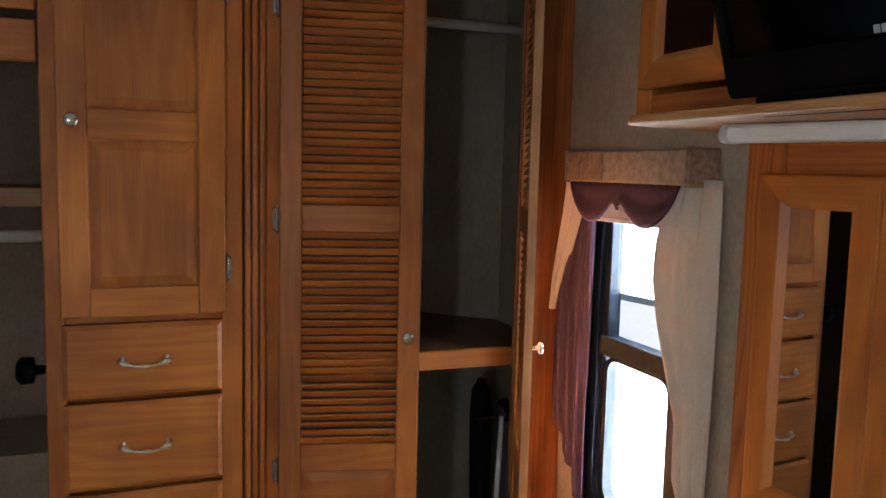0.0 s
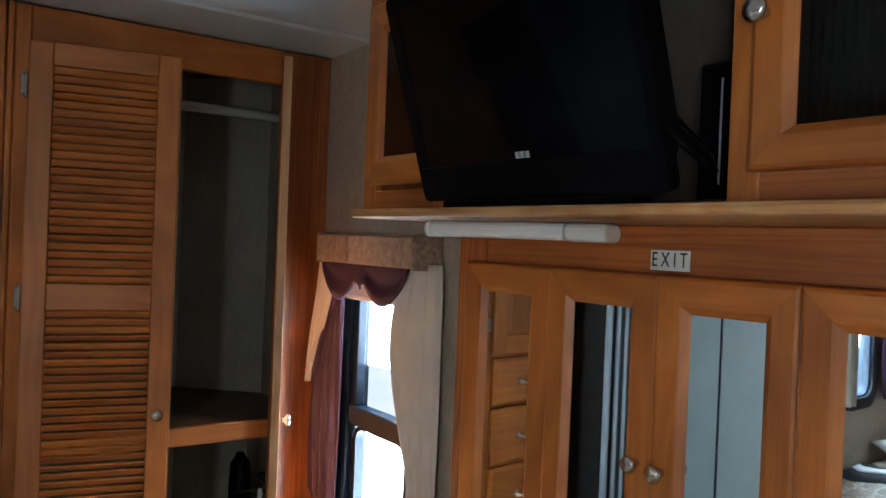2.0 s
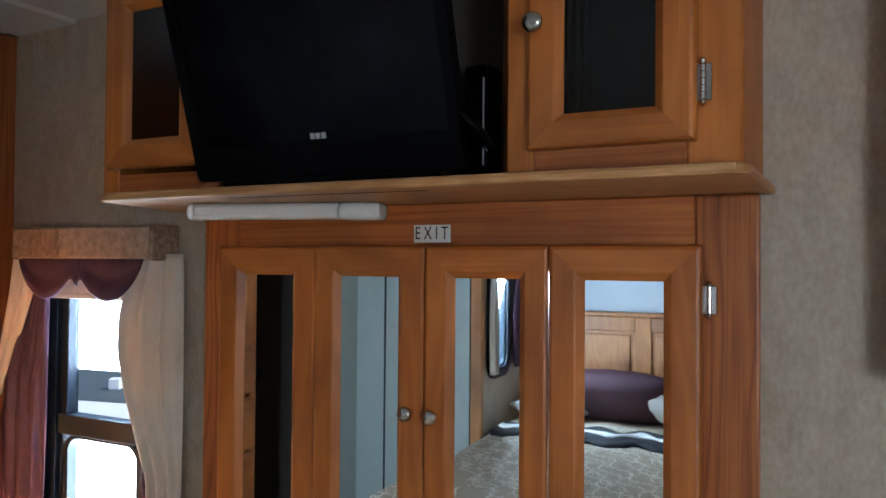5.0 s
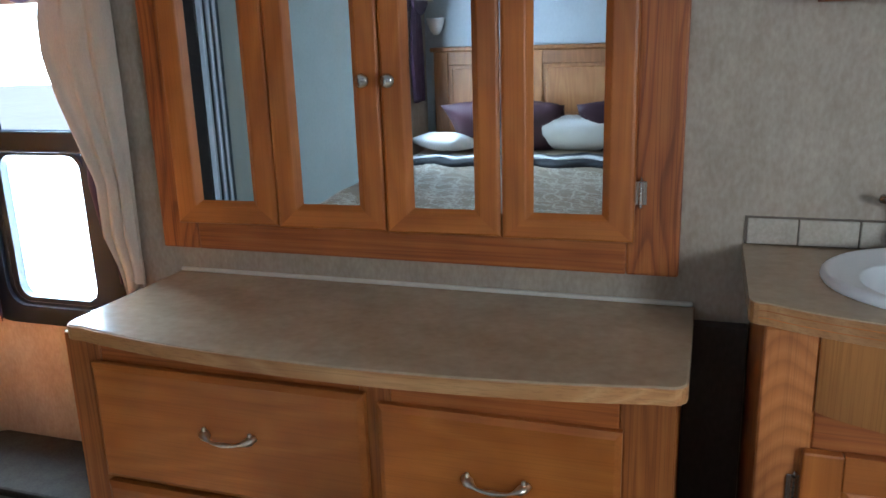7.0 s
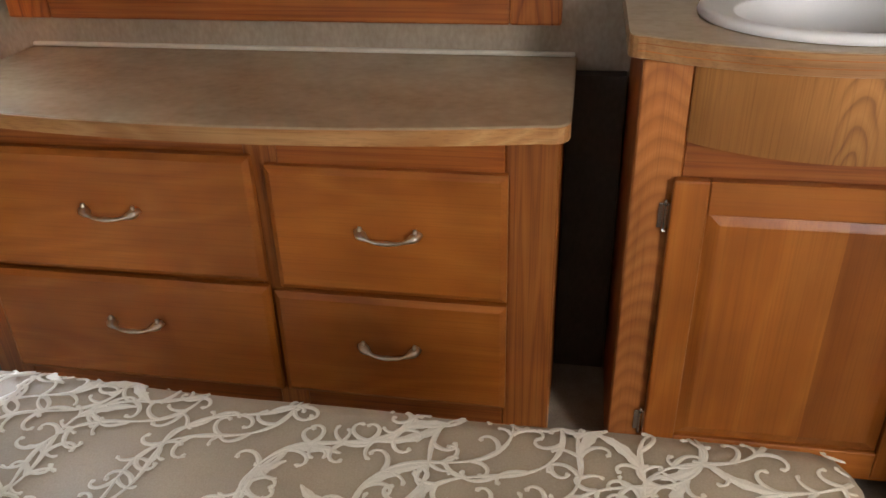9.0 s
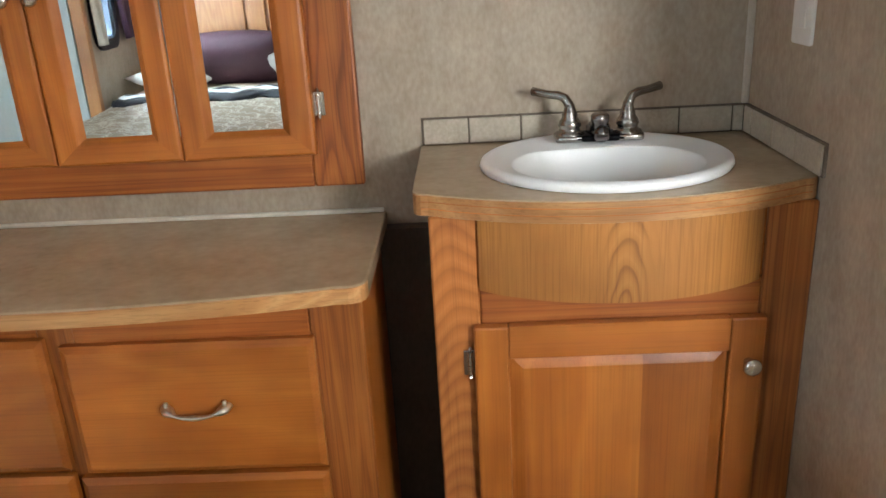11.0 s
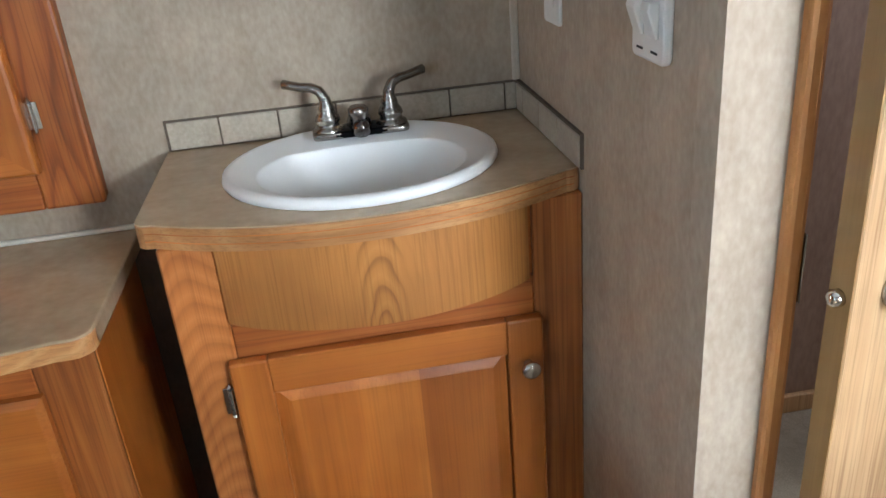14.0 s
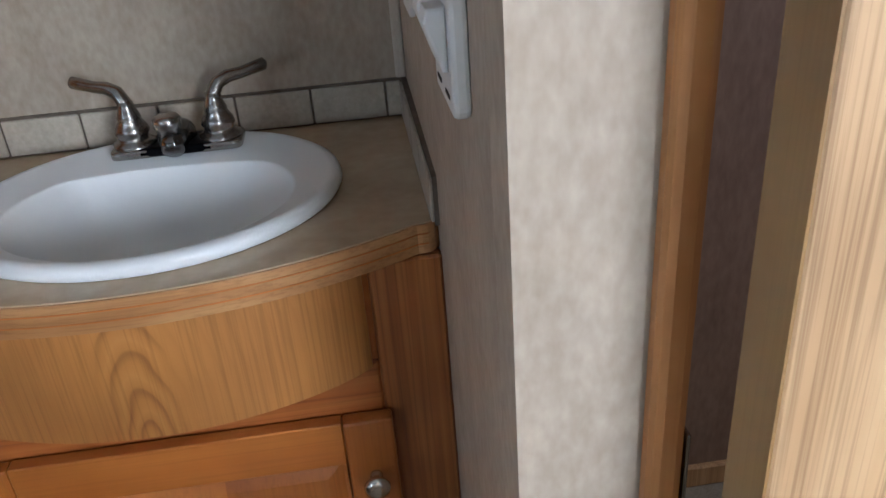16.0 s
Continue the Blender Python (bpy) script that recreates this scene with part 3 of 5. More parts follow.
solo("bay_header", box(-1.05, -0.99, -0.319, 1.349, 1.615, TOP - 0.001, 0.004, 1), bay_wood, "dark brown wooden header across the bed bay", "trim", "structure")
solo("bay_ceiling", box(-1.849, -1.051, -0.319, 1.349, 1.6, 1.64), vinyl_white, "white vinyl ceiling of the bed bay", "ceiling", "structure")
solo("bay_post", box(-1.03, -0.985, 1.335, 1.39, 0, TOP, 0.005, 2), jamb_z, "brown wood post at the corner of the bed bay", "trim", "structure")
solo("wall_seam", box(-0.9995, -0.994, 1.795, 1.803, 0.0, TOP), black_frame, "thin dark vertical seam strip", "trim", "structure")
ct = thing("corner_trim", (-0.51, 1.95, 0), "ribbed silver and black metal corner strip of the bed bay", "trim", kind="structure")
for x0, x1, y0, m_ in ((-0.445, -0.4245, 1.935, silver), (-0.488, -0.4455, 1.95, black_frame), (-0.503, -0.4885, 1.935, silver), (-0.545, -0.5035, 1.947, slate), (-0.562, -0.5455, 1.938, silver), (-0.6, -0.5625, 1.945, slate)):
    part("rib", box(x0, x1, y0, 2.005, 0, TOP - 0.002, 0.004, 2), m_, ct)
solo("corner_strip", box(XE - 0.007, XE, YS, YS + 0.014, 0.9, TOP, 0.003, 2), cream_fabric, "beige corner strip", "trim", "structure")
wall_y("closet_back", 2.6, 2.65, -0.62, XE, 0, TOP, [], wallpaper, "beige closet back wall")
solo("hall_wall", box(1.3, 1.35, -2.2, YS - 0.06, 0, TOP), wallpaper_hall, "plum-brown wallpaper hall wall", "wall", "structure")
# bare opening, out of view, made for the hall's fill lamp
wall_y("hall_wall_end", -2.2, -2.15, 0.56, 1.3, 0, TOP, [(0.7, 1.2, 1.08, 1.72)], wallpaper_hall, "plum-brown wallpaper hall end wall with an added opening")
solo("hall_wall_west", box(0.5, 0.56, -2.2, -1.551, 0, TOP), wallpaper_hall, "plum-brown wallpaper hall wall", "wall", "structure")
solo("baseboard", box(1.285, 1.3, -2.15, YS - 0.06, 0, 0.05, 0.003), pale_z, "pale wooden baseboard", "trim", "structure")

# door casing and door of the bathroom
casing = thing("door_casing", (0.5, -0.74, 0), "smooth wood-look vinyl door casing", "door casing", kind="structure")
part("jamb", box(0.485, 0.504, -0.738, -0.718, 0, 1.97, 0.006, 2), jamb_z, casing)
part("jamb", box(0.485, 0.504, -1.37, -1.346, 0, 1.97, 0.006, 2), jamb_z, casing)
part("head", box(0.485, 0.504, -1.346, -0.738, 1.945, 1.97, 0.003), jamb_z, casing)
part("strike_plate", box(0.4855, 0.503, -0.7402, -0.7382, 0.825, 0.9, 0.001), dark_chrome, casing, "dark metal strike plate")

DOOR = pose(0.495, -1.34, 0.012, 0, 0, 5.2)
door = thing("door_1", (0, 0, 0), "light oak hinged door standing slightly ajar", "door", kind="structure", m=DOOR)
part("door_leaf", box(-0.028, 0.0, 0.0, 0.605, 0, 1.93, 0.0015), pale_z, door)
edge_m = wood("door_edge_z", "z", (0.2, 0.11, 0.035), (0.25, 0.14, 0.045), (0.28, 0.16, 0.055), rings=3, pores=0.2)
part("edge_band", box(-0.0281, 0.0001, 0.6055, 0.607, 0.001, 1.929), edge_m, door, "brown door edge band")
part("knob", lathe([(0.023, 0), (0.023, 0.003), (0.016, 0.007), (0.01, 0.01), (0.0095, 0.015), (0.015, 0.018), (0.0195, 0.025), (0.019, 0.031), (0.0115, 0.0355), (0, 0.036)], 28, (-0.028, 0.553, 0.858), "-x"), nickel, door, "small satin nickel door knob", True)
part("latch", tube([(-0.014, 0.606, 0.852), (-0.014, 0.614, 0.852), (-0.014, 0.618, 0.852)], [0.0085, 0.0085, 0.005], 14), chrome, door, "chrome bullet latch", True)


def rv_window(name, plane, f, a0, a1, z0, z1, mid, into_room, label, fw=0.05):
    """A black-framed window with round corners and a middle rail. f: the wall's room face."""
    w = thing(name, (f, (a0 + a1) / 2, z0) if plane == "x" else ((a0 + a1) / 2, f, z0), label, "window", kind="structure")
    s = into_room
    part("window_frame", ring(rrect(a0, a1, z0, z1, 0.085), rrect(a0 + fw, a1 - fw, z0 + 0.048, z1 - fw, 0.055), f + s * 0.016, f - s * 0.05, plane), black_frame, w)
    part("inner_frame", ring(rrect(a0 + fw, a1 - fw, z0 + 0.048, z1 - fw, 0.055), rrect(a0 + fw + 0.012, a1 - fw - 0.012, z0 + 0.056, z1 - fw - 0.012, 0.046), f + s * 0.004, f - s * 0.04, plane), black_frame, w)
    if mid:
        part("middle_rail", slab(plane, min(f + s * 0.012, f - s * 0.03), max(f + s * 0.012, f - s * 0.03), a0 + fw, a1 - fw, mid - 0.026, mid + 0.026, 0.005, 2), black_frame, w)
        part("sash_bar", slab(plane, min(f + s * 0.006, f - s * 0.02), max(f + s * 0.006, f - s * 0.02), a1 - fw - 0.03, a1 - fw - 0.0125, mid + 0.026, z1 - fw - 0.012, 0.002), black_frame, w)
        part("lower_sash", ring(rrect(a0 + fw + 0.0125, a1 - fw - 0.0125, z0 + 0.0565, mid - 0.0265, 0.045), rrect(a0 + fw + 0.026, a1 - fw - 0.03, z0 + 0.068, mid - 0.034, 0.036), f + s * 0.002, f - s * 0.018, plane), black_frame, w)
    g = part("pane", slab(plane, min(f - s * 0.02, f - s * 0.024), max(f - s * 0.02, f - s * 0.024), a0 + 0.05, a1 - 0.05, z0 + 0.045, z1 - 0.045), glass, w)
    g.visible_shadow = False
    return w


rv_window("window_1", "x", XE, 1.365, 1.838, 0.545, 1.485, 1.018, -1, "black-framed caravan window with rounded corners", 0.085)
rv_window("window_2", "y", 1.35, -1.42, -1.1, 0.87, 1.45, None, -1, "black-framed bedside window with rounded corners")
# out of view, added as the opening for light from the west
rv_window("window_3", "x", -1.0, -1.49, -0.91, 0.87, 1.63, None, 1, "unseen black-framed rear window added to let in daylight")


def wavy(a, base, z0, z1, folds, depth, widen=lambda s: 1.0, lean=lambda s: 0.0, nz=26, nu=60, plane="x", seed=0.0):
    """Cloth hanging from z1 to z0 over a = (a0, a1), with folds that deepen downwards."""
    rows = []
    for i in range(nz + 1):
        s = i / nz
        z = z1 + (z0 - z1) * s
        row = []
        for k in range(nu + 1):
            u = k / nu
            mid_a = (a[0] + a[1]) / 2
            y = mid_a + lean(s) + (a[0] + (a[1] - a[0]) * u - mid_a) * widen(s)
            d = depth * (0.45 + 0.55 * s) * (math.sin(2 * math.pi * folds * u + seed + 0.7 * math.sin(3 * s + seed)) + 0.35 * math.sin(2 * math.pi * folds * 2.3 * u + 1.7 * seed + s))
            row.append((base + d, y, z) if plane == "x" else (y, base + d, z))
        rows.append(row)
    return sheet(rows, 0.003)


# ---- window dressing ----
val = thing("valance_box", (1.195, 1.585, 1.435), "padded valance box in tan fabric with damask ends", "valance")
part("front_board", box(1.152, 1.167, 1.3545, 1.826, 1.437, 1.512, 0.006, 3), tan_fabric, val, "tan padded front")
part("end_board", box(1.150, 1.233, 1.342, 1.354, 1.434, 1.516, 0.005, 3), damask, val, "brown damask end")
part("end_board", box(1.150, 1.233, 1.8265, 1.84, 1.434, 1.516, 0.005, 3), damask, val, "brown damask end")
part("top_board", box(1.1675, 1.233, 1.3545, 1.826, 1.5, 1.51), tan_fabric, val)
part("damask_band", box(1.1495, 1.1525, 1.66, 1.825, 1.44, 1.509, 0.001), damask, val, "brown damask strip")
shade = thing("roller_shade", (1.216, 1.6, 1.338), "cream roller shade drawn up under the valance", "blind")
part("cloth", box(1.214, 1.217, 1.372, 1.8, 1.35, 1.5), cream_fabric, shade)
part("hem_bar", box(1.211, 1.22, 1.372, 1.8, 1.337, 1.3505, 0.003, 2), cream_fabric, shade)


def swag(parent, y0, y1, drop, x, inner_up):
    rows = []
    for i in range(15):
        s = i / 14
        row = []
        for k in range(25):
            u = k / 24
            y = y0 + (y1 - y0) * u
            sag = s * max(drop * math.sin(math.pi * u) ** 0.62, 0.072 * (u if inner_up else 1 - u) ** 3)
            row.append((x - 0.008 - 0.012 * math.sin(math.pi * u) * math.sin(3.1 * s * 3) * s - 0.012 * s, y, 1.447 - sag - 0.004 * s))
        rows.append(row)
    return part("swag", sheet(rows, 0.004), plum_fabric, parent, "draped plum satin swag", True)


sw = thing("swag_valance", (1.18, 1.57, 1.33), "plum satin double swag under the valance", "curtain")
swag(sw, 1.39, 1.622, 0.104, 1.19, True)
swag(sw, 1.612, 1.835, 0.106, 1.185, False)



def drape(base, rows, folds, depth, hem=lambda u: 0.0, seed=0.0, nz=34, nu=56):
    """Cloth between two edges given at heights: rows of z, y of one edge, y of the other, from the top down."""
    zs = [r[0] for r in rows][::-1]
    e0, e1 = [r[1] for r in rows][::-1], [r[2] for r in rows][::-1]
    grid = []
    for i in range(nz + 1):
        s_ = i / nz
        line = []
        for k in range(nu + 1):
            u = k / nu
            z = zs[-1] + (zs[0] - zs[-1]) * s_ + hem(u) * s_
            zz = min(max(z, zs[0]), zs[-1])
            y0, y1 = np.interp(zz, zs, e0), np.interp(zz, zs, e1)
            d = depth * (0.5 + 0.5 * s_) * (math.sin(2 * math.pi * folds * u + seed + 0.8 * math.sin(4 * s_ + seed)) + 0.4 * math.sin(2 * math.pi * folds * 2.1 * u + 2 * seed + 2 * s_))
            line.append((base + d, y0 + (y1 - y0) * u, z))
        grid.append(line)
    return sheet(grid, 0.003)


cr = thing("curtain", (1.2, 1.38, 0.66), "cream curtain panel with plum lining tied back", "curtain", "window curtains")
part("panel", drape(1.198, [(1.45, 1.30, 1.44), (1.38, 1.298, 1.47), (1.3, 1.298, 1.49), (1.22, 1.298, 1.492), (1.13, 1.298, 1.468), (1.0, 1.298, 1.418), (0.93, 1.297, 1.39), (0.8, 1.296, 1.392), (0.72, 1.296, 1.36), (0.66, 1.298, 1.35)], 2.6, 0.010, lambda u: 0.03 * math.sin(5 * u), 0.6), cream_fabric, cr, "", True)
part("lining", drape(1.214, [(1.1, 1.35, 1.42), (0.99, 1.35, 1.425), (0.92, 1.35, 1.43), (0.82, 1.35, 1.412), (0.72, 1.35, 1.378), (0.66, 1.345, 1.374)], 1.5, 0.006, lambda u: 0.02 * u, 2.1), plum_fabric, cr, "plum satin lining edge", True)
cl = thing("curtain", (1.19, 1.86, 0.53), "plum curtain panel gathered beside the window with a cream top", "curtain", "window curtains")
part("panel", drape(1.2, [(1.4, 1.765, 1.80), (1.3, 1.765, 1.86), (1.15, 1.768, 1.925), (1.02, 1.77, 1.94), (0.85, 1.772, 1.935), (0.7, 1.772, 1.915), (0.55, 1.768, 1.89)], 3.0, 0.010, lambda u: 0.24 * u, 1.2), plum_fabric, cl, "", True)
part("cream_edge", drape(1.188, [(1.45, 1.80, 1.885), (1.35, 1.81, 1.905), (1.25, 1.855, 1.925), (1.15, 1.905, 1.94), (1.08, 1.935, 1.948)], 2.0, 0.006, lambda u: 0.0, 0.3), cream_fabric, cl, "cream outer edge", True)

# bedside window's dressing
v2 = thing("valance_box", (-1.27, 1.31, 1.42), "padded cream valance box over the bedside window", "valance")
part("front_board", box(-1.72, -1.07, 1.262, 1.277, 1.425, 1.52, 0.005, 2), cream_fabric, v2)
part("end_board", box(-1.082, -1.07, 1.2775, 1.349, 1.425, 1.52, 0.004, 2), cream_fabric, v2)
part("end_board", box(-1.72, -1.708, 1.2775, 1.349, 1.425, 1.52, 0.004, 2), cream_fabric, v2)
for a, seed, m_, lb in (((-1.66, -1.44), 0.4, plum_fabric, "plum curtain beside the bedside window"), ((-1.16, -1.08), 1.9, cream_fabric, "cream curtain beside the bedside window")):
    c2 = thing("curtain", ((a[0] + a[1]) / 2, 1.31, 0.9), lb, "curtain", "bedside curtains")
    part("panel", wavy(a, 1.315, 0.9, 1.45, 3, 0.011, lambda s: 0.62 + 0.5 * math.sin(2.6 * s), plane="y", seed=seed), m_, c2, "", True)


def bedside_swag(x0, x1):
    rows = []
    for i in range(9):
        s_ = i / 8
        rows.append([(x0 + (x1 - x0) * k / 20, 1.288 - 0.008 * math.sin(6 * s_) * s_, 1.44 - 0.09 * s_ * math.sin(math.pi * k / 20) ** 0.6) for k in range(21)])
    return sheet(rows, 0.003)


sw2 = thing("swag_valance", (-1.27, 1.29, 1.35), "plum satin swag over the bedside window", "curtain")
for x0, x1 in ((-1.705, -1.39), (-1.385, -1.085)):
    part("swag", bedside_swag(x0, x1), plum_fabric, sw2, "", True)

# ---- mirror cabinet ----
mc = thing("mirror_cabinet", (1.21, 0.654, 0.785), "reddish oak wall cabinet with four narrow mirrored doors", "cabinet")
FX = 1.19
part("carcass", box(FX + 0.019, XE - 0.001, 0.083, 1.218, 0.787, 1.543), red_z, mc)
part("stile", box(FX, FX + 0.018, 0.078, 0.175, 0.785, 1.545, 0.005, 2), red_z, mc)
part("stile", box(FX, FX + 0.018, 1.125, 1.222, 0.785, 1.545, 0.005, 2), red_z, mc)
part("rail", box(FX + 0.0006, FX + 0.018, 0.175, 1.125, 0.785, 0.872, 0.004, 2), red_y, mc)
part("rail", box(FX + 0.0006, FX + 0.018, 0.175, 1.125, 1.45, 1.545, 0.003, 1), red_y, mc)


def mirror_door(parent, y0, y1, pane, turn, hinge_y, lean=0.0):
    """One leaf of a folding mirror door, turned by some degrees about its hinged edge and tipped by lean."""
    m = Matrix.Translation((FX - 0.001, hinge_y, 1.16)) @ pose(0, 0, 0, 0, lean, turn)
    holder = new("door")
    holder.parent = parent
    holder.matrix_local = Matrix.Translation(-ORIGIN[parent]) @ m
    holder.empty_display_size = 0.03
    ORIGIN[holder] = Vector((0, hinge_y, 1.16))
    q = (y0, y1, 0.853, 1.465)
    o = (pane[0], pane[1], 0.904, 1.407)
    mitred_frame(holder, -0.024, -0.001, (q[0] + 0.001, q[1] - 0.001, q[2], q[3]), o, oak_z, oak_y)
    part("mirror", box(-0.0115, -0.0085, o[0] - 0.0, o[1] + 0.0, o[2], o[3]), mirror_m, holder, "clear mirror pane")
    return holder


MD = [
    mirror_door(mc, 0.900, 1.150, (0.963, 1.086), 2.7, 0.9),
    mirror_door(mc, 0.652, 0.898, (0.713, 0.84), 3.0, 0.652),
    mirror_door(mc, 0.412, 0.650, (0.467, 0.591), 2.4, 0.412),
    mirror_door(mc, 0.160, 0.410, (0.220, 0.349), 2.0, 0.16),
]
for dd, y in ((MD[1], 0.682), (MD[2], 0.626)):
    knob(dd, (-0.024, y, 1.157), "-x", 0.0145)
# added chrome strip in place of light glinting on the bevelled edges
part("fold_hinge", box(FX - 0.021, FX - 0.019, 0.4095, 0.4125, 0.9, 1.42), chrome, mc, "thin chrome strip for the glint between the doors")
for z in (1.379, 0.945):
    hinge(mc, (FX - 0.001, 0.151, z), "-x")
    hinge(mc, (FX - 0.001, 1.151, z), "-x")

sign = thing("exit_sign", (1.186, 0.65, 1.472), "small white sign with black letters EXIT", "sign")
part("plate", box(1.1865, 1.1897, 0.611, 0.688, 1.472, 1.505, 0.0006), white_plastic, sign)


def lettering(word, height, parent, m, material, depth=0.0006, stretch=1.0):
    cu = bpy.data.curves.new("letters", "FONT")
    cu.body, cu.size, cu.extrude, cu.align_x, cu.align_y = word, height, depth, "CENTER", "CENTER"
    tmp = new("letters", cu)
    me = bpy.data.meshes.new_from_object(tmp.evaluated_get(bpy.context.evaluated_depsgraph_get()))
    bpy.data.objects.remove(tmp)
    me.materials.append(material)
    me.transform(Matrix.Translation(-ORIGIN[parent]) @ m @ Matrix.Diagonal((stretch, 1, 1, 1)))
    ob = new("letters", me)
    ob.parent = parent
    return ob


lettering("E X I T", 0.034, sign, Matrix.Translation((1.1862, 0.65, 1.4885)) @ pose(0, 0, 0, 90, 0, -90), ink, 0.0004, 0.72)

# ---- upper cabinet with the television ----
uc = thing("upper_cabinet", (1.1, 0.69, 1.56), "honey oak upper cabinet with glass doors and an open television bay", "cabinet")
UX = 0.995
U0, U1 = 0.078, 1.312
part("side_panel", box(UX + 0.019, XE - 0.001, U0, U0 + 0.016, 1.562, TOP - 0.002, 0.002), oak_z, uc)
part("side_panel", box(UX + 0.019, XE - 0.001, U1 - 0.016, U1, 1.562, TOP - 0.002, 0.002), oak_z, uc)
part("back_panel", box(XE - 0.012, XE - 0.002, U0 + 0.017, U1 - 0.017, 1.562, TOP - 0.002), recess_shade_brown, uc)
part("divider", box(UX + 0.019, XE - 0.013, 0.385, 0.4, 1.562, TOP - 0.002), shaded_lining, uc)
part("divider", box(UX + 0.019, XE - 0.013, 1.0, 1.015, 1.562, TOP - 0.002), shaded_lining, uc)
part("bay_floor", box(UX + 0.019, XE - 0.013, U0 + 0.017, U1 - 0.017, 1.5615, 1.572), shaded_lining, uc)
for lo, hi in ((U0, 0.15), (0.372, 0.417), (1.0, 1.045), (1.265, U1)):
    part("stile", box(UX, UX + 0.018, lo, hi, 1.562, TOP - 0.002, 0.003, 1), oak_z, uc)
part("rail", box(UX + 0.0006, UX + 0.018, 0.15, 1.265, 1.99, TOP - 0.002, 0.002, 1), oak_y, uc)
for lo, hi in ((0.15, 0.372), (1.045, 1.265)):
    part("rail", box(UX + 0.0006, UX + 0.018, lo, hi, 1.562, 1.605, 0.002, 1), red_y, uc)


def glass_door(parent, y0, y1, z0, z1, stile, rib):
    d = new("door")
    d.parent = parent
    ORIGIN[d] = ORIGIN[parent]
    f = UX - 0.02
    q, o = (y0, y1, z0, z1), (y0 + stile, y1 - stile, z0 + stile - 0.004, z1 - stile)
    mitred_frame(d, f, UX - 0.001, q, o, oak_z, oak_y)
    b = bmesh.new()
    if rib:
        n = int((o[1] - o[0]) / 0.012)
        for k in range(n):
            w = (o[1] - o[0]) / n
            prism([(f + 0.012, o[0] + k * w), (f + 0.0155, o[0] + k * w), (f + 0.0155, o[0] + (k + 1) * w), (f + 0.012, o[0] + (k + 1) * w), (f + 0.0103, o[0] + (k + 0.5) * w)], o[2], o[3], "z", 0, 1, b)
    else:
        box(f + 0.0115, f + 0.0155, o[0], o[1], o[2], o[3], 0, 1, b)
    part("pane", b, ribbed_glass, d, "dark ribbed glass pane" if rib else "dark glass pane")
    return d


gd = glass_door(uc, 0.136, 0.378, 1.601, 1.985, 0.055, True)
knob(gd, (UX - 0.02, 0.36, 1.783), "-x", 0.0155)
glass_door(uc, 1.03, 1.283, 1.615, 1.99, 0.062, False)
for z in (1.68, 1.905):
    hinge(uc, (UX - 0.001, 0.128, z), "-x", 0.07)
b = bmesh.new()
prism([(0.905, 0.075), (0.905, 1.2), (0.925, 1.235), (XE - 0.001, 1.335), (XE - 0.001, 0.06), (0.925, 0.06)], 1.5455, 1.561, "z", 0.005, 2, b)
solo("shelf_board", b, edge_y, "light oak shelf board with rounded nosing under the cabinet", "shelf")

# television tipped forward on its foot
TVM = Matrix.Translation((0.957, 0.735, 1.578)) @ pose(0, 0, 0, 0, -17.0, 1.0)
tv = thing("television", (0, 0, 0), "black flat television tipped forward in the open bay", "television", m=TVM)
part("bezel", ring(rrect(-0.27, 0.258, 0.0, 0.35, 0.012, 3), rrect(-0.252, 0.24, 0.058, 0.334, 0.004, 3), -0.012, 0.012, "x"), black_plastic, tv, "glossy black bezel")
part("screen", box(-0.006, 0.0, -0.252, 0.24, 0.058, 0.334), screen_m, tv, "dark screen")
part("back_cover", prism([(0.0125, 0.006), (0.0125, 0.345), (0.045, 0.3), (0.05, 0.06)], -0.255, 0.255, "y", 0.004, 1), black_plastic, tv)
part("lower_bar", prism(rrect(-0.215, 0.2, -0.03, 0.004, 0.012, 4), -0.02, 0.02, "x", 0.004, 2), black_plastic, tv, "rounded black speaker bar")
for k, w in enumerate((0.008, 0.008, 0.008)):
    part("mark", box(-0.0145, -0.0125, -0.032 + k * 0.011, -0.032 + k * 0.011 + w, 0.062, 0.072), grey_mark, tv, "small pale maker's mark")
foot = part("foot", lathe([(0.13, 0), (0.132, 0.006), (0.11, 0.014), (0.03, 0.02), (0, 0.021)], 36, (0, 0, 0), "z", None, 0.6, 1.0), screen_m, tv, "glossy black oval foot", True)
foot.matrix_local = pose(0.075, -0.2, 0.09, 40, 38, 0)
rx = thing("receiver_box", (1.14, 0.525, 1.5725), "small black receiver box standing in the bay", "receiver")
part("body", box(1.112, 1.17, 0.502, 0.548, 1.5725, 1.775, 0.004, 2), black_plastic, rx)
part("front_panel", box(1.1085, 1.1118, 0.505, 0.545, 1.578, 1.77, 0.0012, 1), screen_m, rx, "glossy black front")
part("trim_strip", box(1.1072, 1.1082, 0.5065, 0.5095, 1.6, 1.75), grey_mark, rx, "thin grey strip")
solo("bay_post", box(1.17, 1.222, 0.455, 0.5, 1.5725, 1.99, 0.002), oak_z, "oak post inside the television bay", "post")

# fluorescent lamp under the shelf
lampm = Matrix.Translation((1.085, 0.902, 1.5445)) @ pose(0, 0, 0, 0, 0, 16)
tl = thing("tube_lamp", (0, 0, 0), "white fluorescent tube lamp under the shelf, unlit", "lamp", m=lampm)
part("diffuser", prism(rrect(-0.03, 0.03, -0.03, 0.0, 0.012, 4), -0.105, 0.185, "y", 0.004, 2), white_plastic, tl, "white ribbed diffuser")
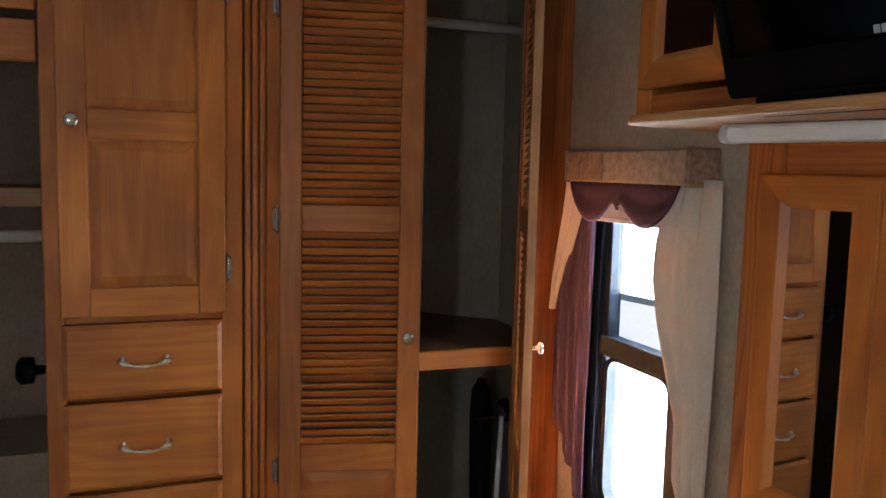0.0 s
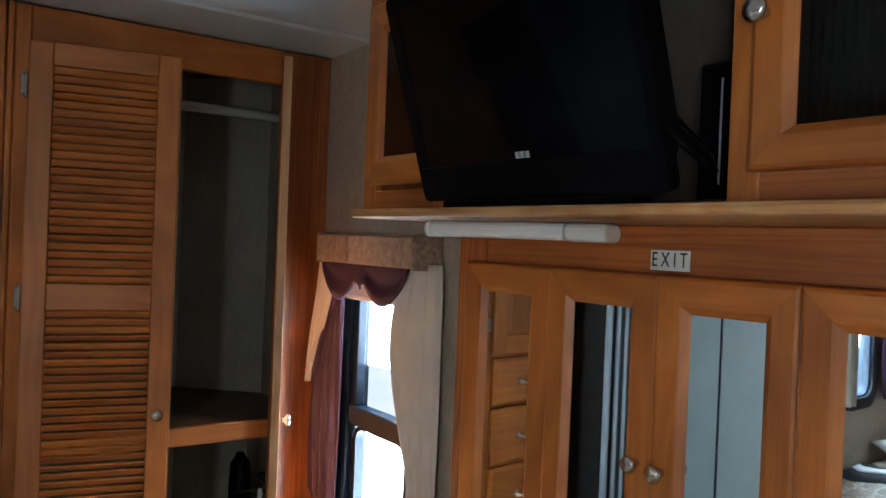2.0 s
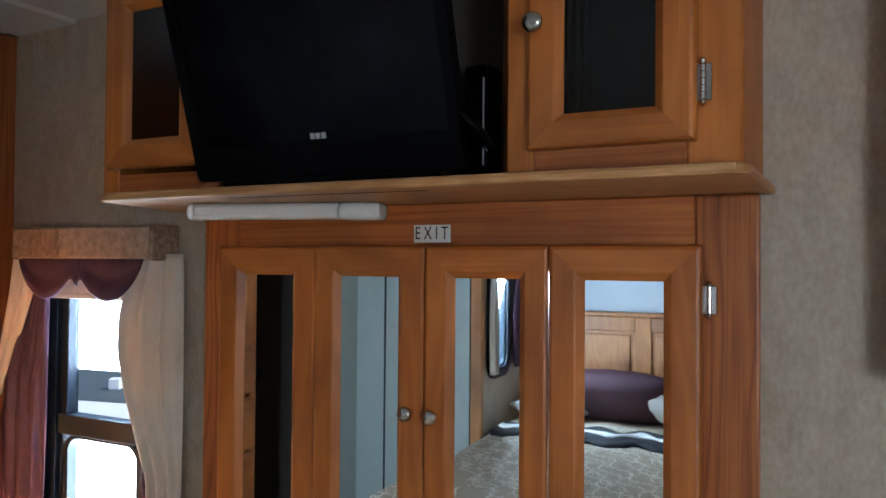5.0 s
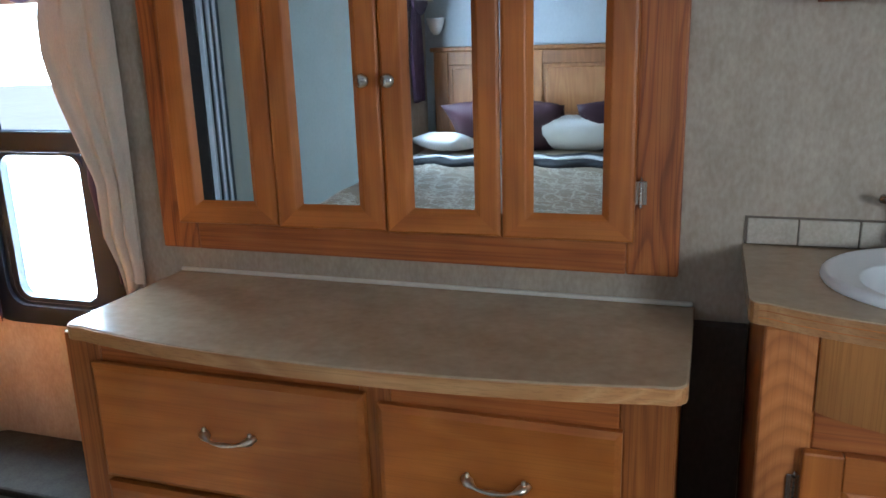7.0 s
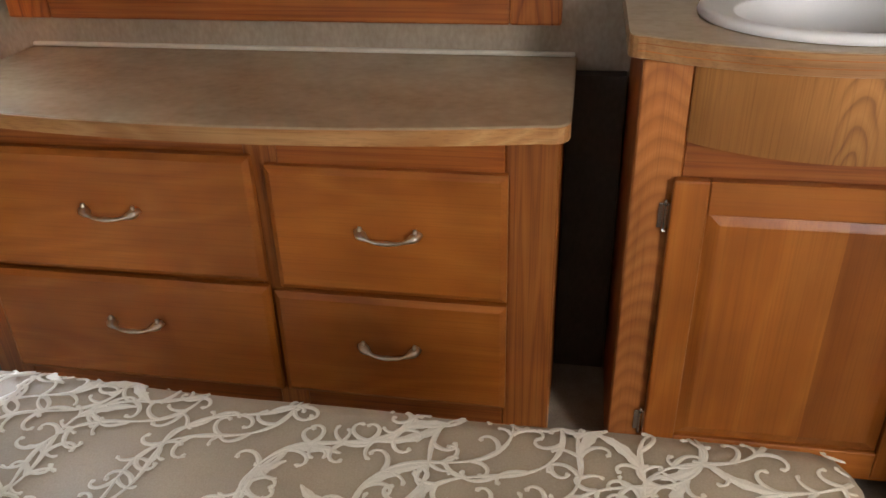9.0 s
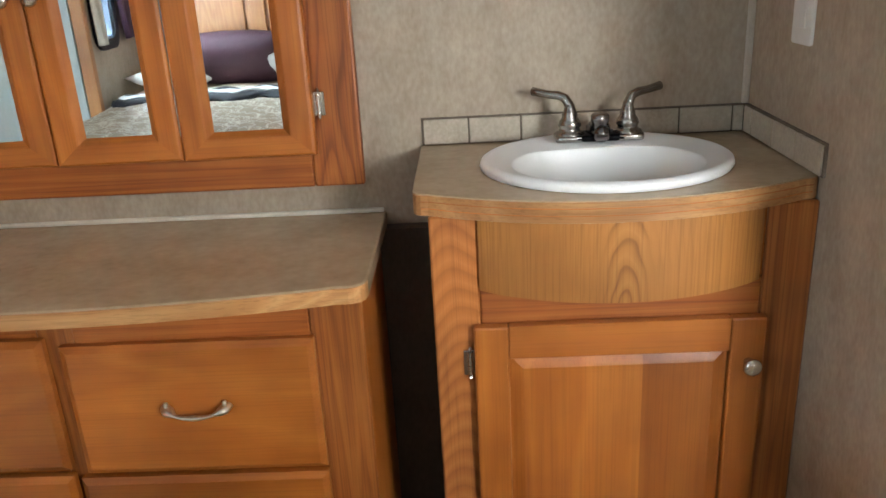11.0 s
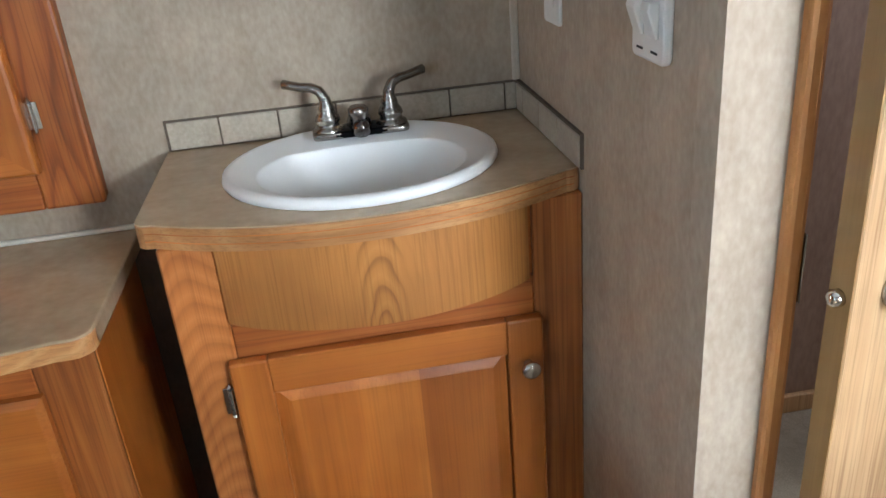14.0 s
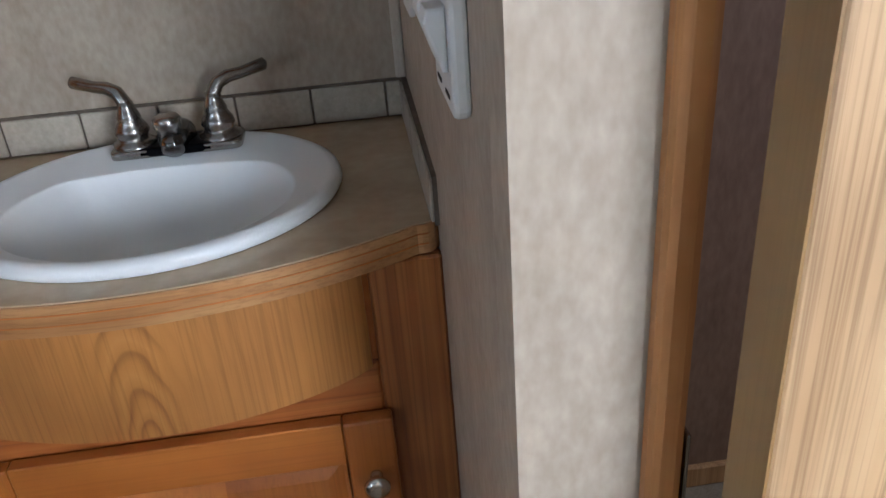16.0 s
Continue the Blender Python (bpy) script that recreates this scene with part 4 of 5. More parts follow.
part("end_cap", prism(rrect(-0.0315, 0.0315, -0.0315, 0.0, 0.014, 4), -0.185, -0.106, "y", 0.008, 3), white_plastic, tl, "rounded white end cap")
part("end_cap", prism(rrect(-0.0315, 0.0315, -0.0315, 0.0, 0.014, 4), 0.186, 0.2, "y", 0.006, 3), white_plastic, tl, "rounded white end cap")

# ---- cabinet over the basin ----
rc = thing("wall_cabinet", (1.16, -0.355, 1.27), "honey oak wall cabinet above the basin", "cabinet")
RX = 1.115
part("carcass", box(RX + 0.019, XE - 0.001, -0.585, -0.125, 1.272, TOP - 0.002), oak_z, rc)
for lo, hi in ((-0.59, -0.545), (-0.165, -0.12)):
    part("stile", box(RX, RX + 0.018, lo, hi, 1.27, TOP - 0.002, 0.003, 1), oak_z, rc)
for lo, hi in ((1.27, 1.315), (1.985, TOP - 0.002)):
    part("rail", box(RX + 0.0006, RX + 0.018, -0.545, -0.165, lo, hi, 0.003, 1), oak_y, rc)
rd = new("door"); rd.parent = rc; ORIGIN[rd] = ORIGIN[rc]
frame_parts(rd, "x", RX - 0.02, 0.019, (-0.572, -0.152, 1.292, 2.0), 0.055, 0.055, oak_z, oak_y)
raised_panel(rd, "x", RX - 0.019, (-0.517, -0.207, 1.347, 1.945), oak_z)
knob(rd, (RX - 0.02, -0.545, 1.36))
for z in (1.38, 1.9):
    hinge(rc, (RX - 0.001, -0.143, z), "-x")

# ---- dresser ----
dr = thing("dresser", (1.05, 0.655, 0.0), "honey oak dresser with four wide drawers", "dresser")
part("toe_kick", box(0.93, XE - 0.002, 0.075, 1.24, 0.0, 0.075), red_y, dr)
part("side_panel", box(0.9005, XE - 0.002, 0.062, 0.078, 0.0, 0.685, 0.002), oak_z, dr)
part("side_panel", box(0.893, XE - 0.002, 1.236, 1.252, 0.0, 0.685, 0.002), oak_z, dr)
part("body", box(0.9005, XE - 0.003, 0.079, 1.235, 0.076, 0.684), oak_y, dr)
for lo, hi in ((0.062, 0.15), (0.545, 0.605), (1.165, 1.252)):
    part("stile", box(0.888, 0.9, lo, hi, 0.076, 0.685, 0.003, 1), straight_z, dr)
for a0, a1 in ((0.15, 0.545), (0.605, 1.165)):
    for lo, hi in ((0.076, 0.14), (0.355, 0.39), (0.61, 0.685)):
        part("rail", box(0.8886, 0.9, a0, a1, lo, hi, 0.002, 1), red_y, dr)
for q, hy, hz in (((0.143, 0.565, 0.372, 0.618), 0.348, 0.502), ((0.143, 0.58, 0.128, 0.362), 0.36, 0.258), ((0.588, 1.175, 0.385, 0.634), 0.864, 0.52), ((0.588, 1.175, 0.13, 0.372), 0.87, 0.275)):
    dw = new("drawer"); dw.parent = dr; ORIGIN[dw] = ORIGIN[dr]
    f = 0.868 if hy < 0.6 else 0.862
    drawer_front(dw, "x", f, q, oak_y, 0.0195)
    pull(dw, (f, hy, hz), "-x", 0.112)


def bow(y0, y1, ends, apex, n=24):
    """Front edge that bows out from ends to apex in x."""
    out = []
    for k in range(n + 1):
        u = k / n
        out.append((ends[0] + (ends[1] - ends[0]) * u + (apex - (ends[0] + ends[1]) / 2) * (4 * u * (1 - u)) ** 0.9, y0 + (y1 - y0) * u))
    return out


def corner_round(pts, r=0.03):
    """Rounds the two ends of a bowed edge."""
    (x0, y0), (x1, y1) = pts[0], pts[-1]
    keep = [p for p in pts if y0 + r < p[1] < y1 - r] if y1 > y0 else [p for p in pts if y1 + r < p[1] < y0 - r]
    s = 1 if y1 > y0 else -1
    xa = keep[0][0]; xb = keep[-1][0]
    a = [(xa + r * (1 - math.sin(t)), y0 + s * r * (1 - math.cos(t))) for t in (0.0, 0.4, 0.8, 1.2, 1.5)]
    b = [(xb + r * (1 - math.sin(t)), y1 - s * r * (1 - math.cos(t))) for t in (1.5, 1.2, 0.8, 0.4, 0.0)]
    return a + keep + b


# added panel: darkens the wall in the gap where shade falls
solo("gap_panel", box(1.2, XE - 0.001, -0.05, 0.06, 0.0, 0.69), recess_shade_brown, "dark brown panel added for the shade between dresser and vanity", "panel", "structure")

dtop = thing("countertop", (1.02, 0.63, 0.685), "beige laminate dresser top with a bowed oak edge", "countertop")
edge = corner_round(bow(0.046, 1.215, (0.858, 0.862), 0.795), 0.03)
part("top", prism(edge + [(XE - 0.001, 1.215), (XE - 0.001, 0.046)], 0.6865, 0.717, "z", 0.004, 2), laminate, dtop)
part("oak_edge", prism([(x - 0.0025, y) for x, y in edge] + [(x + 0.004, y) for x, y in edge[::-1]], 0.688, 0.7145, "z", 0.003, 2), edge_y, dtop, "light oak edge band")
part("back_lip", box(XE - 0.012, XE - 0.001, 0.05, 1.21, 0.7175, 0.727, 0.004, 2), caulk, dtop, "pale caulked back lip")

# ---- vanity ----
vn = thing("vanity_cabinet", (1.05, -0.355, 0.0), "honey oak vanity with a curved apron and one door", "cabinet")
VX = 0.882
part("side_panel", box(VX + 0.019, XE - 0.002, -0.071, -0.055, 0.0, 0.81, 0.002), red_z, vn)
part("body", box(VX + 0.0195, XE - 0.003, YS + 0.004, -0.072, 0.06, 0.655), oak_y, vn)
part("toe_kick", box(0.93, XE - 0.003, YS + 0.004, -0.072, 0.0, 0.0595), red_y, vn)
part("stile", box(VX, VX + 0.018, -0.13, -0.055, 0.03, 0.812, 0.003, 1), figured_z, vn, "wavy-grained oak stile")
part("stile", box(VX, VX + 0.018, YS + 0.003, -0.575, 0.03, 0.812, 0.003, 1), straight_z, vn)
part("rail", box(VX + 0.0006, VX + 0.018, -0.575, -0.13, 0.03, 0.075, 0.003, 1), oak_y, vn)
part("rail", box(VX + 0.0006, VX + 0.018, -0.575, -0.13, 0.622, 0.692, 0.003, 1), red_y, vn)
APRON = (0.689, 0.813)
b = bmesh.new()
n = 48
cols = []
for k in range(n + 1):
    u = k / n
    y = -0.13 + (-0.568 + 0.13) * u
    x = VX - 0.005 - 0.062 * (4 * u * (1 - u)) ** 0.85
    cols.append([b.verts.new((x, y, z)) for z in (APRON[0] - 0.004 * math.sin(math.pi * u), 0.745, 0.813)] + [b.verts.new((x + 0.018, y, z)) for z in (0.813, APRON[0] - 0.004 * math.sin(math.pi * u))])
for p, q in zip(cols, cols[1:]):
    for i in range(5):
        b.faces.new((p[i], q[i], q[(i + 1) % 5], p[(i + 1) % 5]))
b.faces.new(cols[0]); b.faces.new(cols[-1][::-1])
part("apron", b, apron_z, vn, "curved oak apron with cathedral grain")
b = bmesh.new()
prism([(VX - 0.003 - 0.06 * (4 * k / 20 * (1 - k / 20)) ** 0.85, -0.132 - 0.434 * k / 20) for k in range(21)] + [(VX + 0.012, -0.566), (VX + 0.012, -0.132)], 0.69, 0.694, "z", 0, 1, b)
part("apron_bottom", b, red_y, vn)
part("apron_back", box(VX + 0.004, VX + 0.016, -0.5745, -0.1305, 0.693, 0.811), oak_y, vn)
vd = new("door"); vd.parent = vn; ORIGIN[vd] = ORIGIN[vn]
frame_parts(vd, "x", VX - 0.021, 0.02, (-0.582, -0.118, 0.055, 0.63), 0.056, 0.058, oak_z, oak_y)
raised_panel(vd, "x", VX - 0.0205, (-0.524, -0.174, 0.116, 0.576), board_z, sh=0.018)
knob(vd, (VX - 0.021, -0.556, 0.553), "-x", 0.015)
for z in (0.56, 0.13):
    hinge(vn, (VX - 0.001, -0.111, z), "-x")

vt = thing("countertop", (1.05, -0.34, 0.813), "beige laminate vanity top with a bowed oak edge", "countertop")
vedge = corner_round(bow(-0.032, YS + 0.002, (0.905, 0.905), 0.815, 26)[::-1], 0.02)
SINK = (1.026, -0.3495)
hole = [(SINK[0] + 0.165 * math.cos(2 * math.pi * k / 40), SINK[1] + 0.19 * math.sin(2 * math.pi * k / 40)) for k in range(40)]


def top_with_hole(outline, hole, z0, z1):
    b = bmesh.new()
    def loop(pts, z):
        vs = [b.verts.new((x, y, z)) for x, y in pts]
        return vs, [b.edges.new((vs[i], vs[(i + 1) % len(vs)])) for i in range(len(vs))]
    for z in (z0, z1):
        e1, e2 = loop(outline, z), loop(hole, z)
        bmesh.ops.triangle_fill(b, edges=e1[1] + e2[1], use_beauty=True, use_dissolve=False)
    b.verts.ensure_lookup_table()
    n1, n2 = len(outline), len(hole)
    lo, hi = b.verts[: n1 + n2], b.verts[n1 + n2:]
    for off, n in ((0, n1), (n1, n2)):
        for i in range(n):
            j = (i + 1) % n
            b.faces.new((lo[off + i], lo[off + j], hi[off + j], hi[off + i]))
    return b


part("top", top_with_hole(vedge + [(XE - 0.001, -0.032), (XE - 0.001, YS + 0.002)], hole, 0.8125, 0.847), laminate, vt)
part("oak_edge", prism([(x - 0.003, y) for x, y in vedge] + [(x + 0.004, y) for x, y in vedge[::-1]], 0.8135, 0.8455, "z", 0.004, 2), edge_y, vt, "grooved light oak edge band")
for z in (0.824, 0.835):
    part("edge_groove", prism([(x - 0.0036, y) for x, y in vedge[3:-3]] + [(x, y) for x, y in vedge[-4:2:-1]], z, z + 0.0014, "z"), oak_y, vt)

# basin
bs = thing("basin", (SINK[0], SINK[1], 0.74), "white oval porcelain drop-in basin", "sink")


def basin_mesh():
    b = bmesh.new()
    N = 56
    rings = []
    # (centre shift in x, half depth in x, half width in y, z)
    prof = [(0.0, 0.181, 0.2065, 0.848), (0.0, 0.184, 0.2095, 0.853), (0.0, 0.182, 0.2075, 0.8605), (0.0, 0.176, 0.2015, 0.8645), (0.0, 0.17, 0.1955, 0.8635), (-0.001, 0.162, 0.187, 0.8595)]
    inner = [(-0.0255, 0.1345, 0.1595, 0.8578), (-0.026, 0.1325, 0.1575, 0.8572), (-0.0262, 0.131, 0.1558, 0.8555), (-0.0268, 0.1292, 0.1538, 0.8515), (-0.029, 0.12, 0.143, 0.83), (-0.032, 0.103, 0.127, 0.79), (-0.036, 0.072, 0.098, 0.757), (-0.034, 0.04, 0.055, 0.743), (-0.03, 0.018, 0.02, 0.741)]
    for c, a, w, z in prof + inner:
        r = []
        for k in range(N):
            t = 2 * math.pi * k / N
            x, y = a * math.cos(t), w * math.sin(t)
            if (c, a, w, z) in inner[:5] and x > 0.088:
                x = 0.088 + (x - 0.088) * 0.3
            r.append(b.verts.new((SINK[0] + c + x, SINK[1] + y, z)))
        rings.append(r)
    for p, q in zip(rings, rings[1:]):
        for k in range(N):
            b.faces.new((p[k], p[(k + 1) % N], q[(k + 1) % N], q[k]))
    b.faces.new(rings[-1])
    return b


part("bowl", basin_mesh(), porcelain, bs, "", True)
part("drain", lathe([(0.021, 0), (0.021, 0.003), (0.014, 0.004), (0.012, 0.001), (0, 0.001)], 24, (SINK[0] - 0.03, SINK[1], 0.742)), chrome, bs, "chrome drain", True)

# faucet with two levers
fa = thing("faucet", (1.152, -0.36, 0.862), "satin nickel two-handle faucet with dark base", "faucet")
FY = (-0.308, -0.412)
part("base_plate", prism(rrect(1.124, 1.18, FY[1], FY[0], 0.01, 6), 0.8625, 0.874, "z", 0.004, 2), black_plastic, fa, "dark base plate", True)
for y, s in ((FY[0], 1), (FY[1], -1)):
    hd = part("handle", lathe([(0.026, 0), (0.026, 0.009), (0.0195, 0.012), (0.018, 0.017), (0.021, 0.022), (0.019, 0.029), (0.0135, 0.037), (0.0145, 0.04), (0.012, 0.047), (0.0095, 0.054), (0.0088, 0.06), (0, 0.062)], 24, (1.152, y, 0.868)), faucet_nickel, fa, "", True)
    part("skirt", prism(rrect(1.124, 1.18, y - 0.0275, y + 0.0275, 0.011, 5), 0.8622, 0.8735, "z", 0.003, 2), faucet_nickel, hd, "", True)
    part("lever", tube([(1.152, y, 0.915), (1.153, y + s * 0.002, 0.928), (1.157, y + s * 0.008, 0.938), (1.163, y + s * 0.02, 0.943), (1.17, y + s * 0.036, 0.944), (1.177, y + s * 0.052, 0.947), (1.183, y + s * 0.064, 0.949), (1.184, y + s * 0.067, 0.949)], [0.009, 0.009, 0.0085, 0.008, 0.0072, 0.0075, 0.0078, 0.004], 14), faucet_nickel, hd, "curved lever", True)
part("spout", tube([(1.165, -0.36, 0.868), (1.16, -0.36, 0.878), (1.146, -0.36, 0.883), (1.13, -0.36, 0.882), (1.116, -0.36, 0.877), (1.11, -0.36, 0.871)], [0.022, 0.022, 0.02, 0.018, 0.015, 0.012], 18), dark_chrome, fa, "low dark glossy spout", True)
part("lift_knob", lathe([(0.0145, 0), (0.0145, 0.014), (0.0165, 0.016), (0.0165, 0.026), (0.013, 0.03), (0, 0.031)], 20, (1.125, -0.358, 0.884)), faucet_nickel, fa, "nickel lift knob", True)

# backsplash tiles
sp = thing("backsplash", (XE, -0.34, 0.848), "low backsplash of beige tiles with dark grout", "backsplash", kind="structure")
part("grout", box(XE - 0.005, XE - 0.0005, YS + 0.001, -0.034, 0.848, 0.9), grout, sp)
part("grout", box(0.876, XE - 0.006, YS + 0.0005, YS + 0.0075, 0.848, 0.9), grout, sp)
ys = [-0.037, -0.125, -0.225, -0.325, -0.425, -0.525, -0.625, YS + 0.008]
for a, c in zip(ys, ys[1:]):
    part("tile", box(XE - 0.0085, XE - 0.0045, c + 0.0016, a - 0.0016, 0.8495, 0.8968, 0.0012), tile_m, sp)
xs = [XE - 0.012, 1.178, 1.078, 0.978, 0.879]
for a, c in zip(xs, xs[1:]):
    part("tile", box(c + 0.0016, a - 0.0016, YS + 0.007, YS + 0.011, 0.8495, 0.8968, 0.0012), tile_m, sp)

# switches, outlet and towel ring on the side wall
WS = YS + 0.002      # the wall stands a little out of square
o1 = thing("wall_outlet", (1.005, WS, 1.03), "white plastic outlet plate", "outlet")
part("plate", prism(rrect(0.968, 1.042, 1.03, 1.147, 0.006, 3), WS + 0.0, WS + 0.006, "y", 0.002, 2), white_plastic, o1)
part("insert", box(0.988, 1.022, WS + 0.0062, WS + 0.009, 1.055, 1.122, 0.001), white_plastic, o1)
WS = YS + 0.005
s1 = thing("wall_switch", (0.64, WS, 1.046), "white plate with two rocker switches", "switch")
part("plate", prism(rrect(0.6, 0.682, 1.046, 1.124, 0.009, 4), WS + 0.0005, WS + 0.011, "y", 0.003, 2), white_plastic, s1)
for x in (0.622, 0.658):
    part("rocker", prism([(WS + 0.0112, 1.072), (WS + 0.0145, 1.072), (WS + 0.024, 1.1), (WS + 0.022, 1.108), (WS + 0.0112, 1.108)], x - 0.011, x + 0.011, "x", 0.002, 2), white_plastic, s1)
    part("slot", box(x - 0.008, x + 0.008, WS + 0.0112, WS + 0.0118, 1.056, 1.0585), ink, s1)
WS = YS + 0.003
tr = thing("towel_ring", (0.885, WS, 1.19), "brushed nickel towel ring", "towel ring")
b = tube([(0.885 + 0.075 * math.sin(2 * math.pi * k / 40), WS + 0.032, 1.272 + 0.075 * math.cos(2 * math.pi * k / 40)) for k in range(41)], 0.0042, 10)
part("ring", b, nickel, tr, "", True)
part("mount", lathe([(0.026, 0), (0.026, 0.006), (0.014, 0.012), (0.01, 0.032), (0.012, 0.042), (0, 0.043)], 24, (0.885, WS + 0.0005, 1.352), "y"), nickel, tr, "round nickel mount", True)


# ---- closets ----
tc = thing("tall_cabinet", (0.13, 2.1, 0.0), "honey oak tall cabinet with a panelled door above drawers", "cabinet")
part("side_panel", box(-0.087, -0.071, YC + 0.019, 2.58, 0, TOP - 0.016), oak_z, tc)
part("side_panel", box(0.372, 0.388, YC + 0.019, 2.58, 0, TOP - 0.016), oak_z, tc)
part("body", box(-0.07, 0.371, YC + 0.0195, 2.5, 0.06, TOP - 0.017), oak_z, tc)
part("stile", box(-0.087, -0.045, YC, YC + 0.018, 0, TOP - 0.016, 0.004, 2), oak_z, tc)
part("stile", box(0.293, 0.345, YC, YC + 0.018, 0, TOP - 0.016, 0.003, 1), oak_z, tc)
for x in (0.348, 0.366, 0.384):
    part("moulding", box(x, x + 0.015, YC - 0.006 + 0.002 * (x > 0.36), YC + 0.018, 0, TOP - 0.016, 0.005, 2), oak_z, tc, "grooved vertical moulding")
for lo, hi in ((0.0, 0.12), (1.09, 1.115), (1.955, TOP - 0.016)):
    part("rail", box(-0.045, 0.293, YC + 0.0006, YC + 0.018, lo, hi, 0.002, 1), oak_x, tc)
td = new("door"); td.parent = tc; ORIGIN[td] = ORIGIN[tc]
frame_parts(td, "y", YC - 0.02, 0.0195, (-0.054, 0.303, 1.108, 1.965), 0.062, 0.066, oak_z, oak_x, (1.508, 1.573))
raised_panel(td, "y", YC - 0.0195, (0.008, 0.241, 1.174, 1.508), oak_z)
raised_panel(td, "y", YC - 0.0195, (0.008, 0.241, 1.573, 1.899), oak_z)
knob(td, (-0.022, YC - 0.02, 1.546), "-y", 0.016)
for z in (1.213, 1.86):
    hinge(tc, (0.308, YC - 0.001, z), "-y", 0.07)
for z0, z1 in ((0.921, 1.09), (0.705, 0.907), (0.49, 0.692), (0.15, 0.477)):
    dw = new("drawer"); dw.parent = tc; ORIGIN[dw] = ORIGIN[tc]
    drawer_front(dw, "y", YC - 0.02, (-0.052, 0.294, z0, z1), oak_x, 0.0195)
    pull(dw, (0.121, YC - 0.02, z0 + (z1 - z0) * 0.48), "-y", 0.108)

# open closet beside the tall cabinet
oc = thing("open_closet", (-0.25, 2.2, 0.0), "open closet bay with an oak frame and clothes rail", "closet")
part("top_rail", box(-0.42, -0.089, YC, YC + 0.018, 1.668, 1.757, 0.003), oak_x, oc)
part("upper_door", box(-0.42, -0.089, YC - 0.018, YC - 0.001, 1.775, 2.02, 0.004, 2), oak_x, oc)
part("shelf", box(-0.407, -0.089, 2.26, 2.58, 1.339, 1.388, 0.003), edge_x, oc, "light oak shelf")
part("rail", tube([(-0.407, 2.3, 1.261), (-0.0875, 2.3, 1.261)], 0.0165, 14), white_plastic, oc, "white clothes rail", True)
# closet side in near-black, standing for the shade inside
part("side_panel", box(-0.422, -0.408, YC + 0.001, 2.58, 0, TOP - 0.016), shaded_lining, oc)
part("plinth", box(-0.407, -0.089, 2.25, 2.58, 0.0, 0.7), wallpaper, oc, "pale boxed-in base")
solo("hook", lathe([(0.01, 0), (0.012, 0.02), (0.03, 0.024), (0.032, 0.05), (0.02, 0.06), (0, 0.061)], 16, (-0.089, 1.985, 0.985), "-x"), black_plastic, "black plastic knob inside the closet", "knob", smooth=True)

# wardrobe with louvred doors
wd = thing("wardrobe", (0.75, 2.2, 0.0), "honey oak wardrobe with two louvred doors standing open", "wardrobe")
part("stile", box(0.4, 0.434, YC - 0.002, YC + 0.018, 0, TOP - 0.016, 0.003), oak_z, wd)
part("stile", box(1.08, XE - 0.001, YC, YC + 0.018, 0, TOP - 0.016, 0.003), straight_z, wd)
part("rail", box(0.434, 1.08, YC + 0.0006, YC + 0.018, 1.935, TOP - 0.016, 0.003), oak_x, wd)
part("rail", box(0.434, 1.08, YC + 0.0006, YC + 0.018, 0.0, 0.1, 0.003), oak_x, wd)
part("side_lining", box(0.389, 0.399, YC + 0.019, 2.59, 0, TOP - 0.016), dark_inside, wd)
part("side_lining", box(1.222, XE - 0.001, YC + 0.019, 2.59, 0, TOP - 0.016), dark_inside, wd)
part("back_lining", box(0.4, 1.221, 2.58, 2.59, 0, TOP - 0.016), wallpaper, wd)
part("corner_post", prism([(1.0, 2.579), (1.221, 2.36), (1.221, 2.579)], 0.0, TOP - 0.017, "z"), dark_inside, wd, "angled lining panel")
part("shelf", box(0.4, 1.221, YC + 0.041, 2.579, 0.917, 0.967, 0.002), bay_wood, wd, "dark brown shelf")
part("shelf_edge", box(0.4, 1.221, YC + 0.022, YC + 0.04, 0.917, 0.969, 0.003), oak_x, wd, "oak shelf front")
part("clothes_rail", tube([(0.4, 2.2, 1.878), (1.2215, 2.2, 1.878)], 0.0145, 16), white_plastic, wd, "white clothes rail", True)
part("rail_socket", lathe([(0.03, 0), (0.03, 0.006), (0.02, 0.018), (0.018, 0.03), (0.0148, 0.031)], 20, (1.2215, 2.2, 1.878), "-x"), white_plastic, wd, "white rail socket", True)


